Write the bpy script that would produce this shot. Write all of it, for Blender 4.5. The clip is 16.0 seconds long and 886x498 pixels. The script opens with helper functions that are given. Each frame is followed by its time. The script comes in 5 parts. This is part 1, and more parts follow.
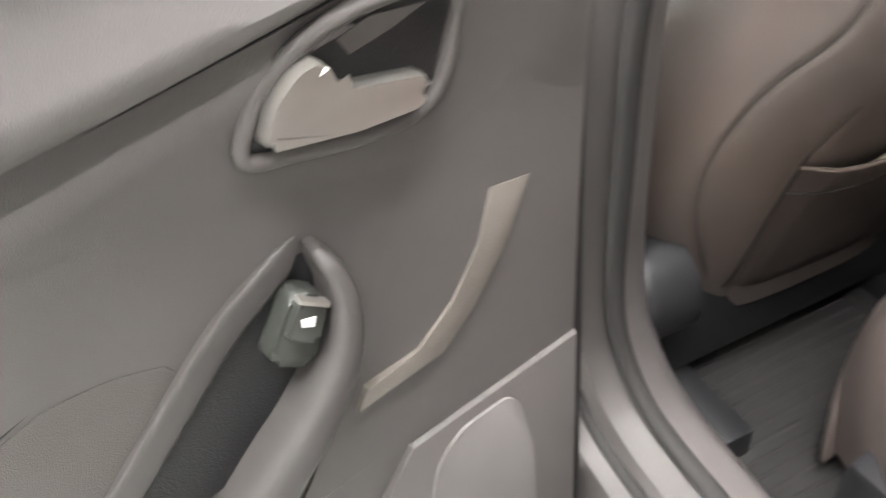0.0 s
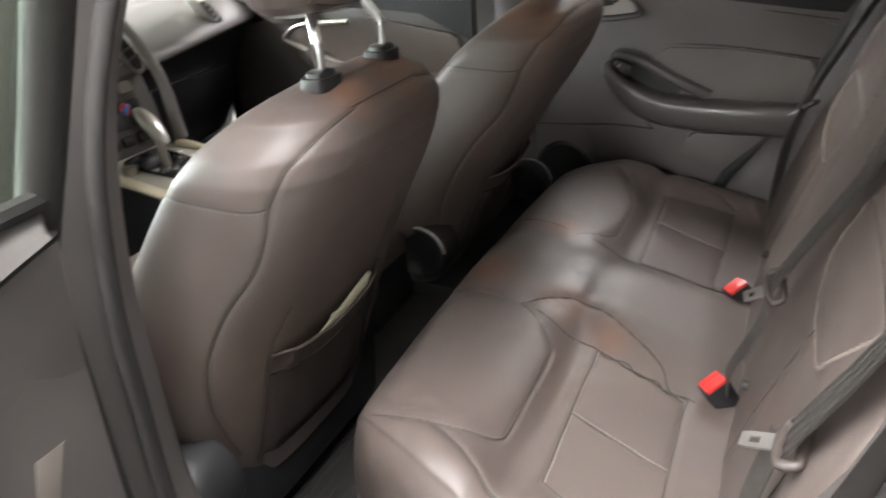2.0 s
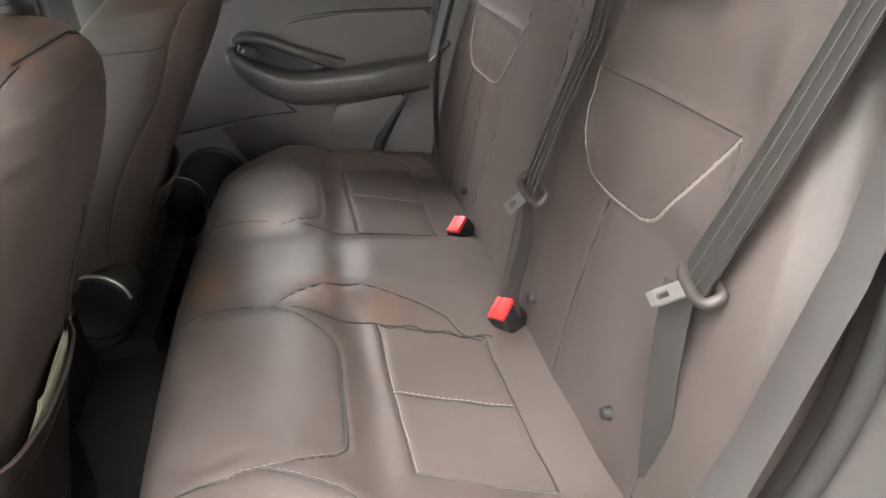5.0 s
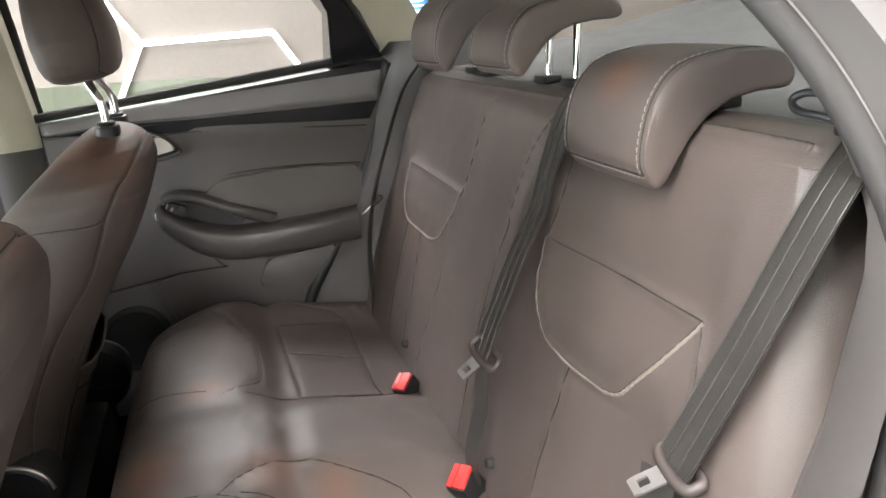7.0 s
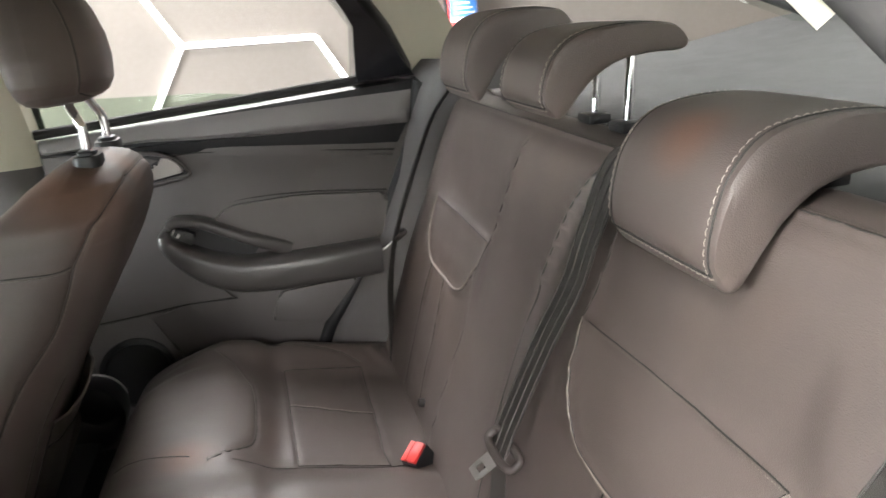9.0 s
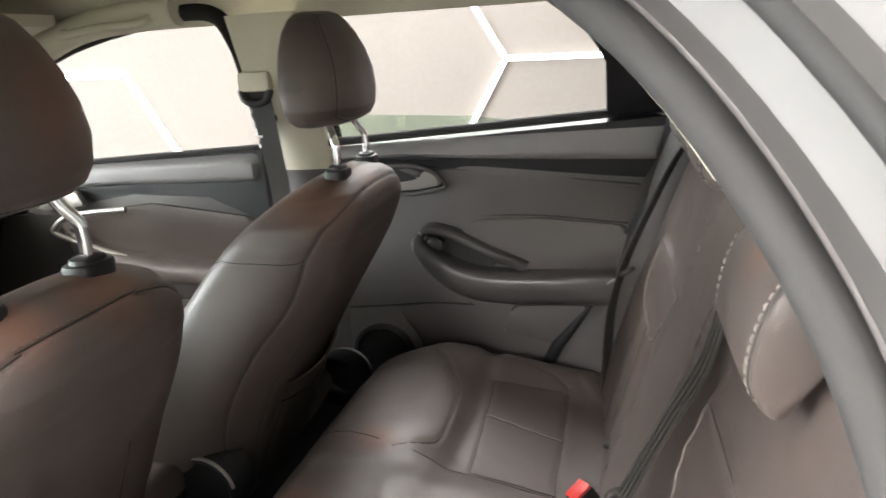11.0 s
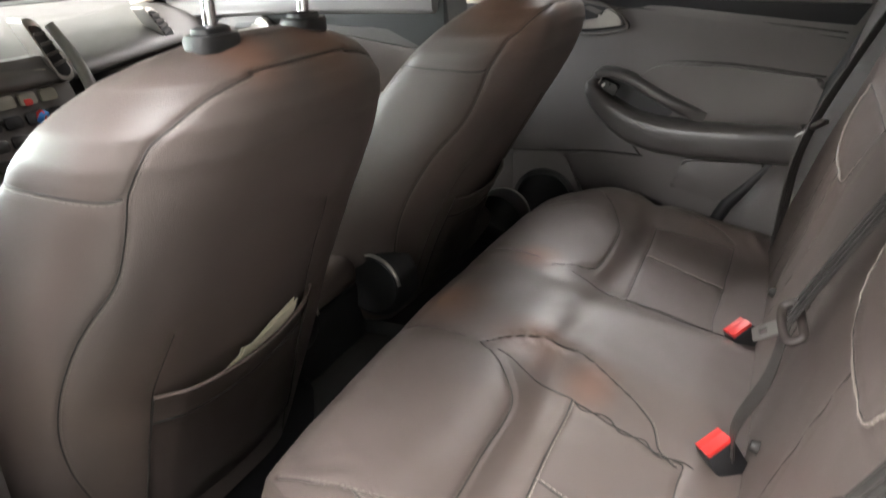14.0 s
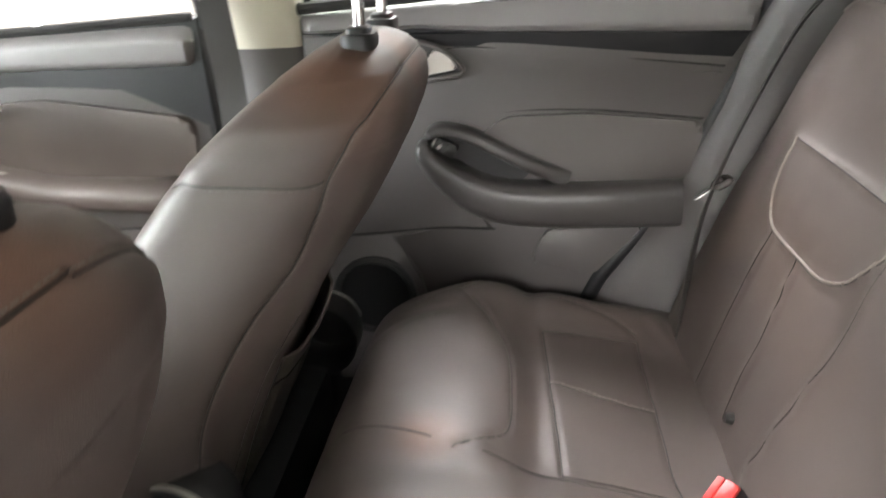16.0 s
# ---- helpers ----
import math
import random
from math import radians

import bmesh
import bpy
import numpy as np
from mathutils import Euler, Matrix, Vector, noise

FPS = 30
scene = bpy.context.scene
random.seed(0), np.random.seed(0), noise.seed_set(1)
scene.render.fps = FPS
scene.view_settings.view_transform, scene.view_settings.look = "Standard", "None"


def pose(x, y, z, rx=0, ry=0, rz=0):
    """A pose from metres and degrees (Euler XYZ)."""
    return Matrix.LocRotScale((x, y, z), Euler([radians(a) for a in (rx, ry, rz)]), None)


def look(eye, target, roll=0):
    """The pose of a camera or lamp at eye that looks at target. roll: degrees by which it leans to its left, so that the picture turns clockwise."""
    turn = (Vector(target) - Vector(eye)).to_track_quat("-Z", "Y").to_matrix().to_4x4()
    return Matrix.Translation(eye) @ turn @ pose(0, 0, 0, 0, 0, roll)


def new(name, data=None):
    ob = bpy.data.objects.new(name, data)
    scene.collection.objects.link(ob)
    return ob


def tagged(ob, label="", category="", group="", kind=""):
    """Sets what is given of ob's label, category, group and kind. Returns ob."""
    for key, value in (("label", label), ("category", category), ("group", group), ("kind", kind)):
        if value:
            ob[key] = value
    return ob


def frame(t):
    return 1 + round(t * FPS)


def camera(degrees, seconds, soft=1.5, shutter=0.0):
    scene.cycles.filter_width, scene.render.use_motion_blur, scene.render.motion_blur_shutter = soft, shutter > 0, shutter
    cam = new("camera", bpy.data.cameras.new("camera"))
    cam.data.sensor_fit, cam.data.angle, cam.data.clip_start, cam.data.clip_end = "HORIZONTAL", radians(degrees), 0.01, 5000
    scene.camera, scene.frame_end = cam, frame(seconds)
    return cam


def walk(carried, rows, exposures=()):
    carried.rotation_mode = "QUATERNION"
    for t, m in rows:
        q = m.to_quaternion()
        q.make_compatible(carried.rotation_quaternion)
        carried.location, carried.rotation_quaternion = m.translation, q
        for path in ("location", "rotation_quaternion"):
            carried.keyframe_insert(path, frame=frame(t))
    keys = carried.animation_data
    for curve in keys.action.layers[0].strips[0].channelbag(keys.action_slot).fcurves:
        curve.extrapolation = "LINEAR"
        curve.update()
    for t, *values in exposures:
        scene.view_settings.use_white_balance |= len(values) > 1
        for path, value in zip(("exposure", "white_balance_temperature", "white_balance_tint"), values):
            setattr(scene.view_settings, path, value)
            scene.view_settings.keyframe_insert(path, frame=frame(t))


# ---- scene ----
from mathutils.bvhtree import BVHTree
cam = camera(62.3, 16.0, shutter=0.5)

PATH = [
    (0, (-0.944, 0.308, 1.168), (-0.389, 1.769, -0.08), -7.3),
    (0.5, (-0.981, 0.215, 1.216), (-0.115, 1.629, 0.097), -5.9),
    (1, (-1.043, 0.159, 1.257), (0.123, 1.425, 0.237), -5.1),
    (1.5, (-1.039, 0.134, 1.292), (0.371, 1.179, 0.33), -3.8),
    (2, (-1.032, 0.143, 1.316), (0.557, 0.943, 0.402), -3.2),
    (2.5, (-1.022, 0.161, 1.321), (0.68, 0.734, 0.44), -2.9),
    (3, (-0.974, 0.207, 1.299), (0.795, 0.576, 0.442), -3.2),
    (3.5, (-0.956, 0.258, 1.264), (0.853, 0.444, 0.431), -4.2),
    (3.7, (-0.955, 0.278, 1.243), (0.867, 0.355, 0.421), -3.9),
    (5.8, (-0.948, 0.383, 1.172), (0.823, 0.038, 0.31), -7.2),
    (6, (-0.933, 0.383, 1.196), (0.855, 0.006, 0.381), -7.2),
    (6.5, (-0.918, 0.392, 1.235), (0.898, -0.072, 0.535), -6.5),
    (7, (-0.918, 0.404, 1.24), (0.908, -0.122, 0.616), -6.0),
    (7.5, (-0.878, 0.409, 1.248), (0.944, -0.163, 0.655), -5.6),
    (8, (-0.795, 0.392, 1.254), (1.023, -0.207, 0.675), -5.1),
    (8.2, (-0.759, 0.378, 1.256), (1.058, -0.218, 0.671), -5.1),
    (10.3, (-0.792, 0.155, 1.277), (1.11, 0.355, 0.693), -4.0),
    (10.5, (-0.806, 0.13, 1.289), (1.09, 0.41, 0.717), -3.8),
    (11, (-0.794, 0.129, 1.3), (1.077, 0.59, 0.765), -3.6),
    (11.5, (-0.74, 0.191, 1.301), (1.1, 0.785, 0.789), -3.3),
    (12, (-0.697, 0.218, 1.314), (1.112, 0.908, 0.809), -3.0),
    (12.5, (-0.701, 0.223, 1.301), (1.072, 0.976, 0.764), -2.6),
    (13, (-0.748, 0.201, 1.271), (0.984, 0.986, 0.654), -2.0),
    (13.5, (-0.8, 0.177, 1.229), (0.895, 0.977, 0.531), -1.7),
    (14, (-0.863, 0.159, 1.189), (0.793, 0.963, 0.408), -1.8),
    (14.5, (-0.868, 0.154, 1.156), (0.77, 0.93, 0.309), -2.2),
    (15, (-0.745, 0.205, 1.196), (0.908, 0.904, 0.313), -2.8),
    (15.5, (-0.574, 0.295, 1.197), (1.162, 0.806, 0.346), -3.1),
    (16, (-0.46, 0.407, 1.208), (1.369, 0.594, 0.421), -2.5),
]
walk(cam, [(t, look(eye, target, roll)) for t, eye, target, roll in PATH],
     [(0.0, 2.95), (0.5, 2.75), (1.0, 2.55), (2.0, 2.4), (3.7, 2.5), (7.0, 2.55), (8.2, 2.6), (10.5, 2.5), (12.5, 2.5), (13.5, 2.45), (14.5, 2.55), (15.0, 2.8), (16.0, 3.1)])

# ---------------------------------------------------------------- light
world = bpy.data.worlds.new("world")
scene.world = world
world.use_nodes = True
bg = world.node_tree.nodes["Background"]
bg.inputs[0].default_value = (1.0, 0.98, 0.97, 1)
bg.inputs[1].default_value = 0.25


def lamp(name, at, target, sx, sy, watts, colour, spread=180):
    d = bpy.data.lights.new(name, "AREA")
    d.shape, d.size, d.size_y, d.energy, d.color = "RECTANGLE", sx, sy, watts, colour
    d.spread = radians(spread)
    ob = new(name, d)
    ob.matrix_world = look(at, target)
    return ob


# ---------------------------------------------------------------- materials
def mat(name, colour, rough=0.5, metal=0.0, grain=0.0, scale=300.0, vary=0.15, vscale=6.0, coat=0.0, spec=0.5, weave=False, warm=None, spots=()):
    """A surface with a fine grain (bump), cloudy changes in colour and roughness."""
    m = bpy.data.materials.new(name)
    m.use_nodes = True
    nt = m.node_tree
    b = nt.nodes["Principled BSDF"]
    b.inputs["Metallic"].default_value = metal
    b.inputs["Coat Weight"].default_value = coat
    b.inputs["Coat Roughness"].default_value = 0.36
    b.inputs["Specular IOR Level"].default_value = spec
    co = nt.nodes.new("ShaderNodeTexCoord")
    cloud = nt.nodes.new("ShaderNodeTexNoise")
    cloud.inputs["Scale"].default_value = vscale
    cloud.inputs["Detail"].default_value = 6
    nt.links.new(co.outputs["Object"], cloud.inputs["Vector"])
    mix = nt.nodes.new("ShaderNodeMix")
    mix.data_type = "RGBA"
    mix.inputs[6].default_value = (*[c * (1 - vary) for c in colour], 1)
    mix.inputs[7].default_value = (*[min(1, c * (1 + vary)) for c in colour], 1)
    nt.links.new(cloud.outputs["Fac"], mix.inputs[0])
    nt.links.new(mix.outputs[2], b.inputs["Base Color"])
    # larger random blotches of a second, warmer colour
    if warm:
        big = nt.nodes.new("ShaderNodeTexNoise")
        big.inputs["Scale"].default_value, big.inputs["Detail"].default_value = 3.1, 3
        nt.links.new(co.outputs["Object"], big.inputs["Vector"])
        wr = nt.nodes.new("ShaderNodeMapRange")
        wr.inputs[1].default_value, wr.inputs[2].default_value, wr.inputs[4].default_value = 0.52, 0.72, 0.75
        nt.links.new(big.outputs["Fac"], wr.inputs[0])
        tint = nt.nodes.new("ShaderNodeMix")
        tint.data_type = "RGBA"
        tint.inputs[7].default_value = (*warm, 1)
        nt.links.new(wr.outputs[0], tint.inputs[0])
        nt.links.new(mix.outputs[2], tint.inputs[6])
        nt.links.new(tint.outputs[2], b.inputs["Base Color"])
    # reddish-brown patches round the given points, broken up by the cloud
    if spots:
        reach = None
        for at, radius in spots:
            far = nt.nodes.new("ShaderNodeVectorMath")
            far.operation = "DISTANCE"
            far.inputs[1].default_value = at
            nt.links.new(co.outputs["Object"], far.inputs[0])
            fade = nt.nodes.new("ShaderNodeMapRange")
            fade.interpolation_type = "SMOOTHSTEP"
            fade.inputs[1].default_value, fade.inputs[2].default_value = 0.0, radius
            fade.inputs[3].default_value, fade.inputs[4].default_value = 1.0, 0.0
            nt.links.new(far.outputs["Value"], fade.inputs[0])
            if reach is None:
                reach = fade.outputs[0]
            else:
                both = nt.nodes.new("ShaderNodeMath")
                both.operation = "MAXIMUM"
                nt.links.new(reach, both.inputs[0])
                nt.links.new(fade.outputs[0], both.inputs[1])
                reach = both.outputs[0]
        patch = nt.nodes.new("ShaderNodeMath")
        patch.operation = "MULTIPLY"
        nt.links.new(reach, patch.inputs[0])
        nt.links.new(cloud.outputs["Fac"], patch.inputs[1])
        ruddy = nt.nodes.new("ShaderNodeMix")
        ruddy.data_type = "RGBA"
        ruddy.inputs[7].default_value = (0.20, 0.085, 0.045, 1)
        source = b.inputs["Base Color"].links[0].from_socket
        nt.links.new(patch.outputs[0], ruddy.inputs[0])
        nt.links.new(source, ruddy.inputs[6])
        nt.links.new(ruddy.outputs[2], b.inputs["Base Color"])
    rr = nt.nodes.new("ShaderNodeMapRange")
    rr.inputs[1].default_value, rr.inputs[2].default_value = 0.3, 0.7
    rr.inputs[3].default_value, rr.inputs[4].default_value = rough * 0.88, min(1, rough * 1.12)
    nt.links.new(cloud.outputs["Fac"], rr.inputs[0])
    nt.links.new(rr.outputs[0], b.inputs["Roughness"])
    if grain:
        if weave:
            g = nt.nodes.new("ShaderNodeTexNoise")
            g.inputs["Scale"].default_value, g.inputs["Detail"].default_value = scale, 3
            out = g.outputs["Fac"]
        else:
            g = nt.nodes.new("ShaderNodeTexVoronoi")
            g.inputs["Scale"].default_value = scale
            out = g.outputs["Distance"]
        nt.links.new(co.outputs["Object"], g.inputs["Vector"])
        bump = nt.nodes.new("ShaderNodeBump")
        bump.inputs["Strength"].default_value = grain
        bump.inputs["Distance"].default_value = 0.0008
        nt.links.new(out, bump.inputs["Height"])
        nt.links.new(bump.outputs[0], b.inputs["Normal"])
    return m


def glow(name, colour, strength):
    m = bpy.data.materials.new(name)
    m.use_nodes = True
    b = m.node_tree.nodes["Principled BSDF"]
    b.inputs["Base Color"].default_value = (0.9, 0.9, 0.9, 1)
    b.inputs["Emission Color"].default_value = (*colour, 1)
    b.inputs["Emission Strength"].default_value = strength
    return m


def tinted_glass(name, colour, gloss=0.04):
    m = bpy.data.materials.new(name)
    m.use_nodes = True
    nt = m.node_tree
    nt.nodes.remove(nt.nodes["Principled BSDF"])
    out = nt.nodes["Material Output"]
    tr = nt.nodes.new("ShaderNodeBsdfTransparent")
    tr.inputs[0].default_value = (*colour, 1)
    gl = nt.nodes.new("ShaderNodeBsdfGlossy")
    gl.inputs["Roughness"].default_value = 0.02
    fr = nt.nodes.new("ShaderNodeLayerWeight")
    fr.inputs["Blend"].default_value = 0.5
    pw = nt.nodes.new("ShaderNodeMath")
    pw.operation = "POWER"
    pw.inputs[1].default_value = 4.0
    nt.links.new(fr.outputs["Facing"], pw.inputs[0])
    sc = nt.nodes.new("ShaderNodeMath")
    sc.operation = "MULTIPLY_ADD"
    sc.inputs[1].default_value = 0.55
    sc.inputs[2].default_value = gloss
    nt.links.new(pw.outputs[0], sc.inputs[0])
    mx = nt.nodes.new("ShaderNodeMixShader")
    nt.links.new(sc.outputs[0], mx.inputs[0])
    nt.links.new(tr.outputs[0], mx.inputs[1])
    nt.links.new(gl.outputs[0], mx.inputs[2])
    nt.links.new(mx.outputs[0], out.inputs["Surface"])
    return m


LEATHER = mat("leather", (0.088, 0.0695, 0.0625), 0.51, coat=0.10, grain=0.24, scale=900, vary=0.2, vscale=5, warm=(0.112, 0.083, 0.068),
              spots=(((0.22, 0.57, 1.08), 0.10), ((0.33, 0.53, 1.11), 0.08), ((-0.22, 0.60, 1.11), 0.09), ((-0.33, 0.61, 1.10), 0.06), ((-0.045, 0.43, 0.695), 0.075), ((-0.085, 0.34, 0.68), 0.06), ((0.0, 0.57, 0.70), 0.08), ((-0.23, 0.60, 1.27), 0.10), ((0.20, 0.50, 0.70), 0.06), ((-0.285, 0.03, 1.17), 0.05)))
LEATHER_IN = mat("leather_insert", (0.095, 0.085, 0.080), 0.44, grain=0.35, scale=1400, vary=0.15, vscale=8)
THREAD = mat("thread", (0.32, 0.285, 0.25), 0.7, vary=0.1)
THREAD_DIM = mat("thread_dim", (0.15, 0.133, 0.115), 0.65, vary=0.1)
PIPING = mat("piping", (0.20, 0.172, 0.148), 0.4, vary=0.1)
SEAM = mat("seam", (0.02, 0.018, 0.016), 0.6, vary=0.1)
TRIM = mat("trim_plastic", (0.100, 0.091, 0.088), 0.46, grain=0.15, scale=1500, vary=0.12)
TRIM_SOFT = mat("soft_trim", (0.165, 0.153, 0.150), 0.50, grain=0.15, scale=1500, vary=0.12)
ARM = mat("armrest_plastic", (0.060, 0.055, 0.053), 0.34, vary=0.1)
SWITCH = mat("switch_plastic", (0.032, 0.034, 0.030), 0.4, vary=0.1)
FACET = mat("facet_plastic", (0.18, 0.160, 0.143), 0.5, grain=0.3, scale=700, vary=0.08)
DARK = mat("dark_plastic", (0.012, 0.012, 0.013), 0.45, grain=0.25, scale=800, vary=0.2)
GLOSS = mat("gloss_black", (0.012, 0.012, 0.014), 0.12, vary=0.1)
RUBBER = mat("rubber", (0.026, 0.0245, 0.0235), 0.85, spec=0.25, grain=0.15, scale=500, vary=0.2, weave=True)
PAINT = mat("paint", (0.062, 0.056, 0.053), 0.6, metal=0.1, vary=0.06, coat=0.05)
CARPET = mat("carpet", (0.014, 0.013, 0.0125), 0.95, grain=1.0, scale=500, vary=0.35, vscale=30, weave=True)
CREAM = mat("headliner", (0.62, 0.58, 0.47), 0.85, grain=0.3, scale=900, vary=0.04, weave=True)
SHELF = mat("shelf_felt", (0.036, 0.0365, 0.036), 0.95, grain=0.6, scale=900, vary=0.12, vscale=20, weave=True)
CHROME = mat("chrome", (0.85, 0.85, 0.85), 0.08, metal=1.0, vary=0.03)
SATIN = mat("satin_silver", (0.46, 0.44, 0.41), 0.34, metal=0.85, vary=0.05)
STEEL = mat("steel", (0.36, 0.35, 0.335), 0.42, metal=0.9, vary=0.08, vscale=40)
RED = mat("red_button", (0.55, 0.03, 0.026), 0.4, vary=0.05)
WEBBING = mat("webbing", (0.036, 0.033, 0.030), 0.42, grain=0.6, scale=900, vary=0.1, vscale=40, weave=True)
TONGUE = mat("tongue_plastic", (0.038, 0.030, 0.027), 0.5, vary=0.1)
PAPER = mat("paper", (0.72, 0.68, 0.52), 0.8, vary=0.08, vscale=20)
WALLP = mat("wall_cloth", (0.104, 0.091, 0.079), 0.9, grain=0.8, scale=120, vary=0.05, vscale=40, weave=True)
TILE = mat("floor_tile", (0.17, 0.172, 0.16), 0.3, vary=0.06, vscale=3)
WHITE = mat("white_paint", (0.8, 0.79, 0.76), 0.7, vary=0.04)
CONSOLE = mat("console_grey", (0.30, 0.28, 0.24), 0.45, grain=0.2, scale=500, vary=0.08)
BEIGE = mat("beige_trim", (0.55, 0.48, 0.36), 0.5, vary=0.06)
BLUE = mat("blue_print", (0.04, 0.2, 0.6), 0.5, vary=0.05)
GREYWALL = mat("grey_plaster", (0.24, 0.235, 0.23), 0.8, vary=0.06)
PLASTER = mat("plaster", (0.66, 0.64, 0.61), 0.8, vary=0.06)
SIGNRED = mat("red_print", (0.75, 0.04, 0.04), 0.5, vary=0.05)
WOOD = mat("wood_step", (0.45, 0.36, 0.24), 0.5, vary=0.2, vscale=12)
TUBE_LIGHT = glow("led_tube", (1.0, 0.98, 0.97), 0.9)
PANEL_LIGHT = glow("fill_panel", (1.0, 0.98, 0.98), 6.0)
GLOW_PANE = glow("glow_pane", (0.9, 0.95, 1.0), 1.5)
GREEN_GLASS = tinted_glass("green_glass", (0.76, 0.84, 0.77))
CLEAR_GLASS = tinted_glass("clear_glass", (0.88, 0.92, 0.88), 0.02)


# ---------------------------------------------------------------- builders
def part(name, bm, material, parent=None, label="", smooth=True):
    bmesh.ops.recalc_face_normals(bm, faces=bm.faces)
    me = bpy.data.meshes.new(name)
    if smooth:
        for f in bm.faces:
            f.smooth = True
    bm.to_mesh(me)
    bm.free()
    me.materials.append(material)
    ob = new(name, me)
    if smooth:
        me.set_sharp_from_angle(angle=radians(42))
    if parent is not None:
        ob.parent = parent
        ob.matrix_parent_inverse = parent.matrix_world.inverted()
    if label:
        ob["label"] = label
    return ob


def thing(name, at, label, category, group="", kind=""):
    ob = new(name)
    ob.empty_display_size = 0.05
    ob.matrix_world = Matrix.Translation(at)
    return tagged(ob, label, category, group, kind)


def curve(points, n=40, closed=False):
    """A smooth path through the points (Catmull-Rom), n points long."""
    p = np.array(points, float)
    if closed:
        p = np.vstack([p[-1], p, p[0], p[1]])
    else:
        p = np.vstack([2 * p[0] - p[1], p, 2 * p[-1] - p[-2]])
    k = len(p) - 3
    out = []
    for s in np.linspace(0, k, n, endpoint=not closed):
        i = min(int(s), k - 1)
        f = s - i
        a, b, c, d = p[i], p[i + 1], p[i + 2], p[i + 3]
        out.append(0.5 * (2 * b + (c - a) * f + (2 * a - 5 * b + 4 * c - d) * f * f + (3 * b - a - 3 * c + d) * f ** 3))
    return np.array(out)


def line(points, n=40):
    """Even points along straight pieces."""
    p = np.array(points, float)
    l = np.r_[0, np.cumsum(np.linalg.norm(np.diff(p, axis=0), axis=1))]
    s = np.linspace(0, l[-1], n)
    return np.stack([np.interp(s, l, p[:, j]) for j in range(p.shape[1])], 1)


def grid(P, wrap_u=False, wrap_v=False, bm=None, cap=False):
    """A skin over an array of points nu x nv x 3."""
    bm = bm or bmesh.new()
    nu, nv = P.shape[:2]
    v = [[bm.verts.new(P[i, j]) for j in range(nv)] for i in range(nu)]
    for i in range(nu if wrap_u else nu - 1):
        for j in range(nv if wrap_v else nv - 1):
            bm.faces.new((v[i][j], v[(i + 1) % nu][j], v[(i + 1) % nu][(j + 1) % nv], v[i][(j + 1) % nv]))
    if cap:
        bm.faces.new(v[0][::-1])
        bm.faces.new(v[-1])
    return bm


def ring(a, b, n=32, e=2.6):
    """A rounded oblong of half sizes a, b."""
    t = np.linspace(0, 2 * np.pi, n, endpoint=False)
    c, s = np.cos(t), np.sin(t)
    return np.stack([a * np.sign(c) * np.abs(c) ** (2 / e), b * np.sign(s) * np.abs(s) ** (2 / e)], 1)


def tube(points, r, n=8, closed=False, bm=None):
    """A round bar along a path; r may be a list."""
    p = np.array(points, float)
    m = len(p)
    r = np.broadcast_to(r, m)
    t = np.gradient(p, axis=0)
    if closed:
        t = np.roll(p, -1, 0) - np.roll(p, 1, 0)
    t /= np.linalg.norm(t, axis=1)[:, None] + 1e-9
    up = np.array([0.0, 0, 1]) if abs(t[0][2]) < 0.9 else np.array([0.0, 1, 0])
    rows = []
    for i in range(m):
        up = up - t[i] * (up @ t[i])
        up /= np.linalg.norm(up) + 1e-9
        side = np.cross(t[i], up)
        rows.append([p[i] + r[i] * (np.cos(a) * up + np.sin(a) * side) for a in np.linspace(0, 2 * np.pi, n, endpoint=False)])
    return grid(np.array(rows), wrap_u=closed, wrap_v=True, bm=bm, cap=not closed)


def box(c, s, bev=0.0, seg=2, m=None):
    bm = bmesh.new()
    bmesh.ops.create_cube(bm, size=1)
    bmesh.ops.scale(bm, vec=s, verts=bm.verts)
    if bev:
        bmesh.ops.bevel(bm, geom=bm.edges[:], offset=bev, segments=seg, affect="EDGES", profile=0.6)
    if m is not None:
        bmesh.ops.transform(bm, matrix=m, verts=bm.verts)
    bmesh.ops.translate(bm, vec=c, verts=bm.verts)
    return bm


def slab(outline, place, h0, h1, bev=0.004, seg=2):
    """A plate with the given outline (a, b), from height h0 to h1 over place(a, b, h), its upper edges rounded."""
    bm = bmesh.new()
    o = [np.array(q, float) for q in outline]
    lo = [bm.verts.new((q[0], q[1], h0)) for q in o]
    hi = [bm.verts.new((q[0], q[1], h1)) for q in o]
    n = len(o)
    bm.faces.new(lo[::-1])
    top = bm.faces.new(hi)
    for i in range(n):
        bm.faces.new((lo[i], lo[(i + 1) % n], hi[(i + 1) % n], hi[i]))
    if bev:
        bmesh.ops.bevel(bm, geom=list(top.edges), offset=bev, segments=seg, affect="EDGES", profile=0.5)
    for v in bm.verts:
        v.co = Vector(place(*v.co))
    return bm


def rounded(points, r=0.02, n=5):
    """The outline with its corners rounded."""
    p = [np.array(q, float) for q in points]
    out = []
    for i in range(len(p)):
        a, b, c = p[i - 1], p[i], p[(i + 1) % len(p)]
        u, w = a - b, c - b
        k = min(r, 0.45 * np.linalg.norm(u), 0.45 * np.linalg.norm(w))
        s, e = b + u / np.linalg.norm(u) * k, b + w / np.linalg.norm(w) * k
        for f in np.linspace(0, 1, n):
            out.append((1 - f) ** 2 * s + 2 * f * (1 - f) * b + f * f * e)
    return out


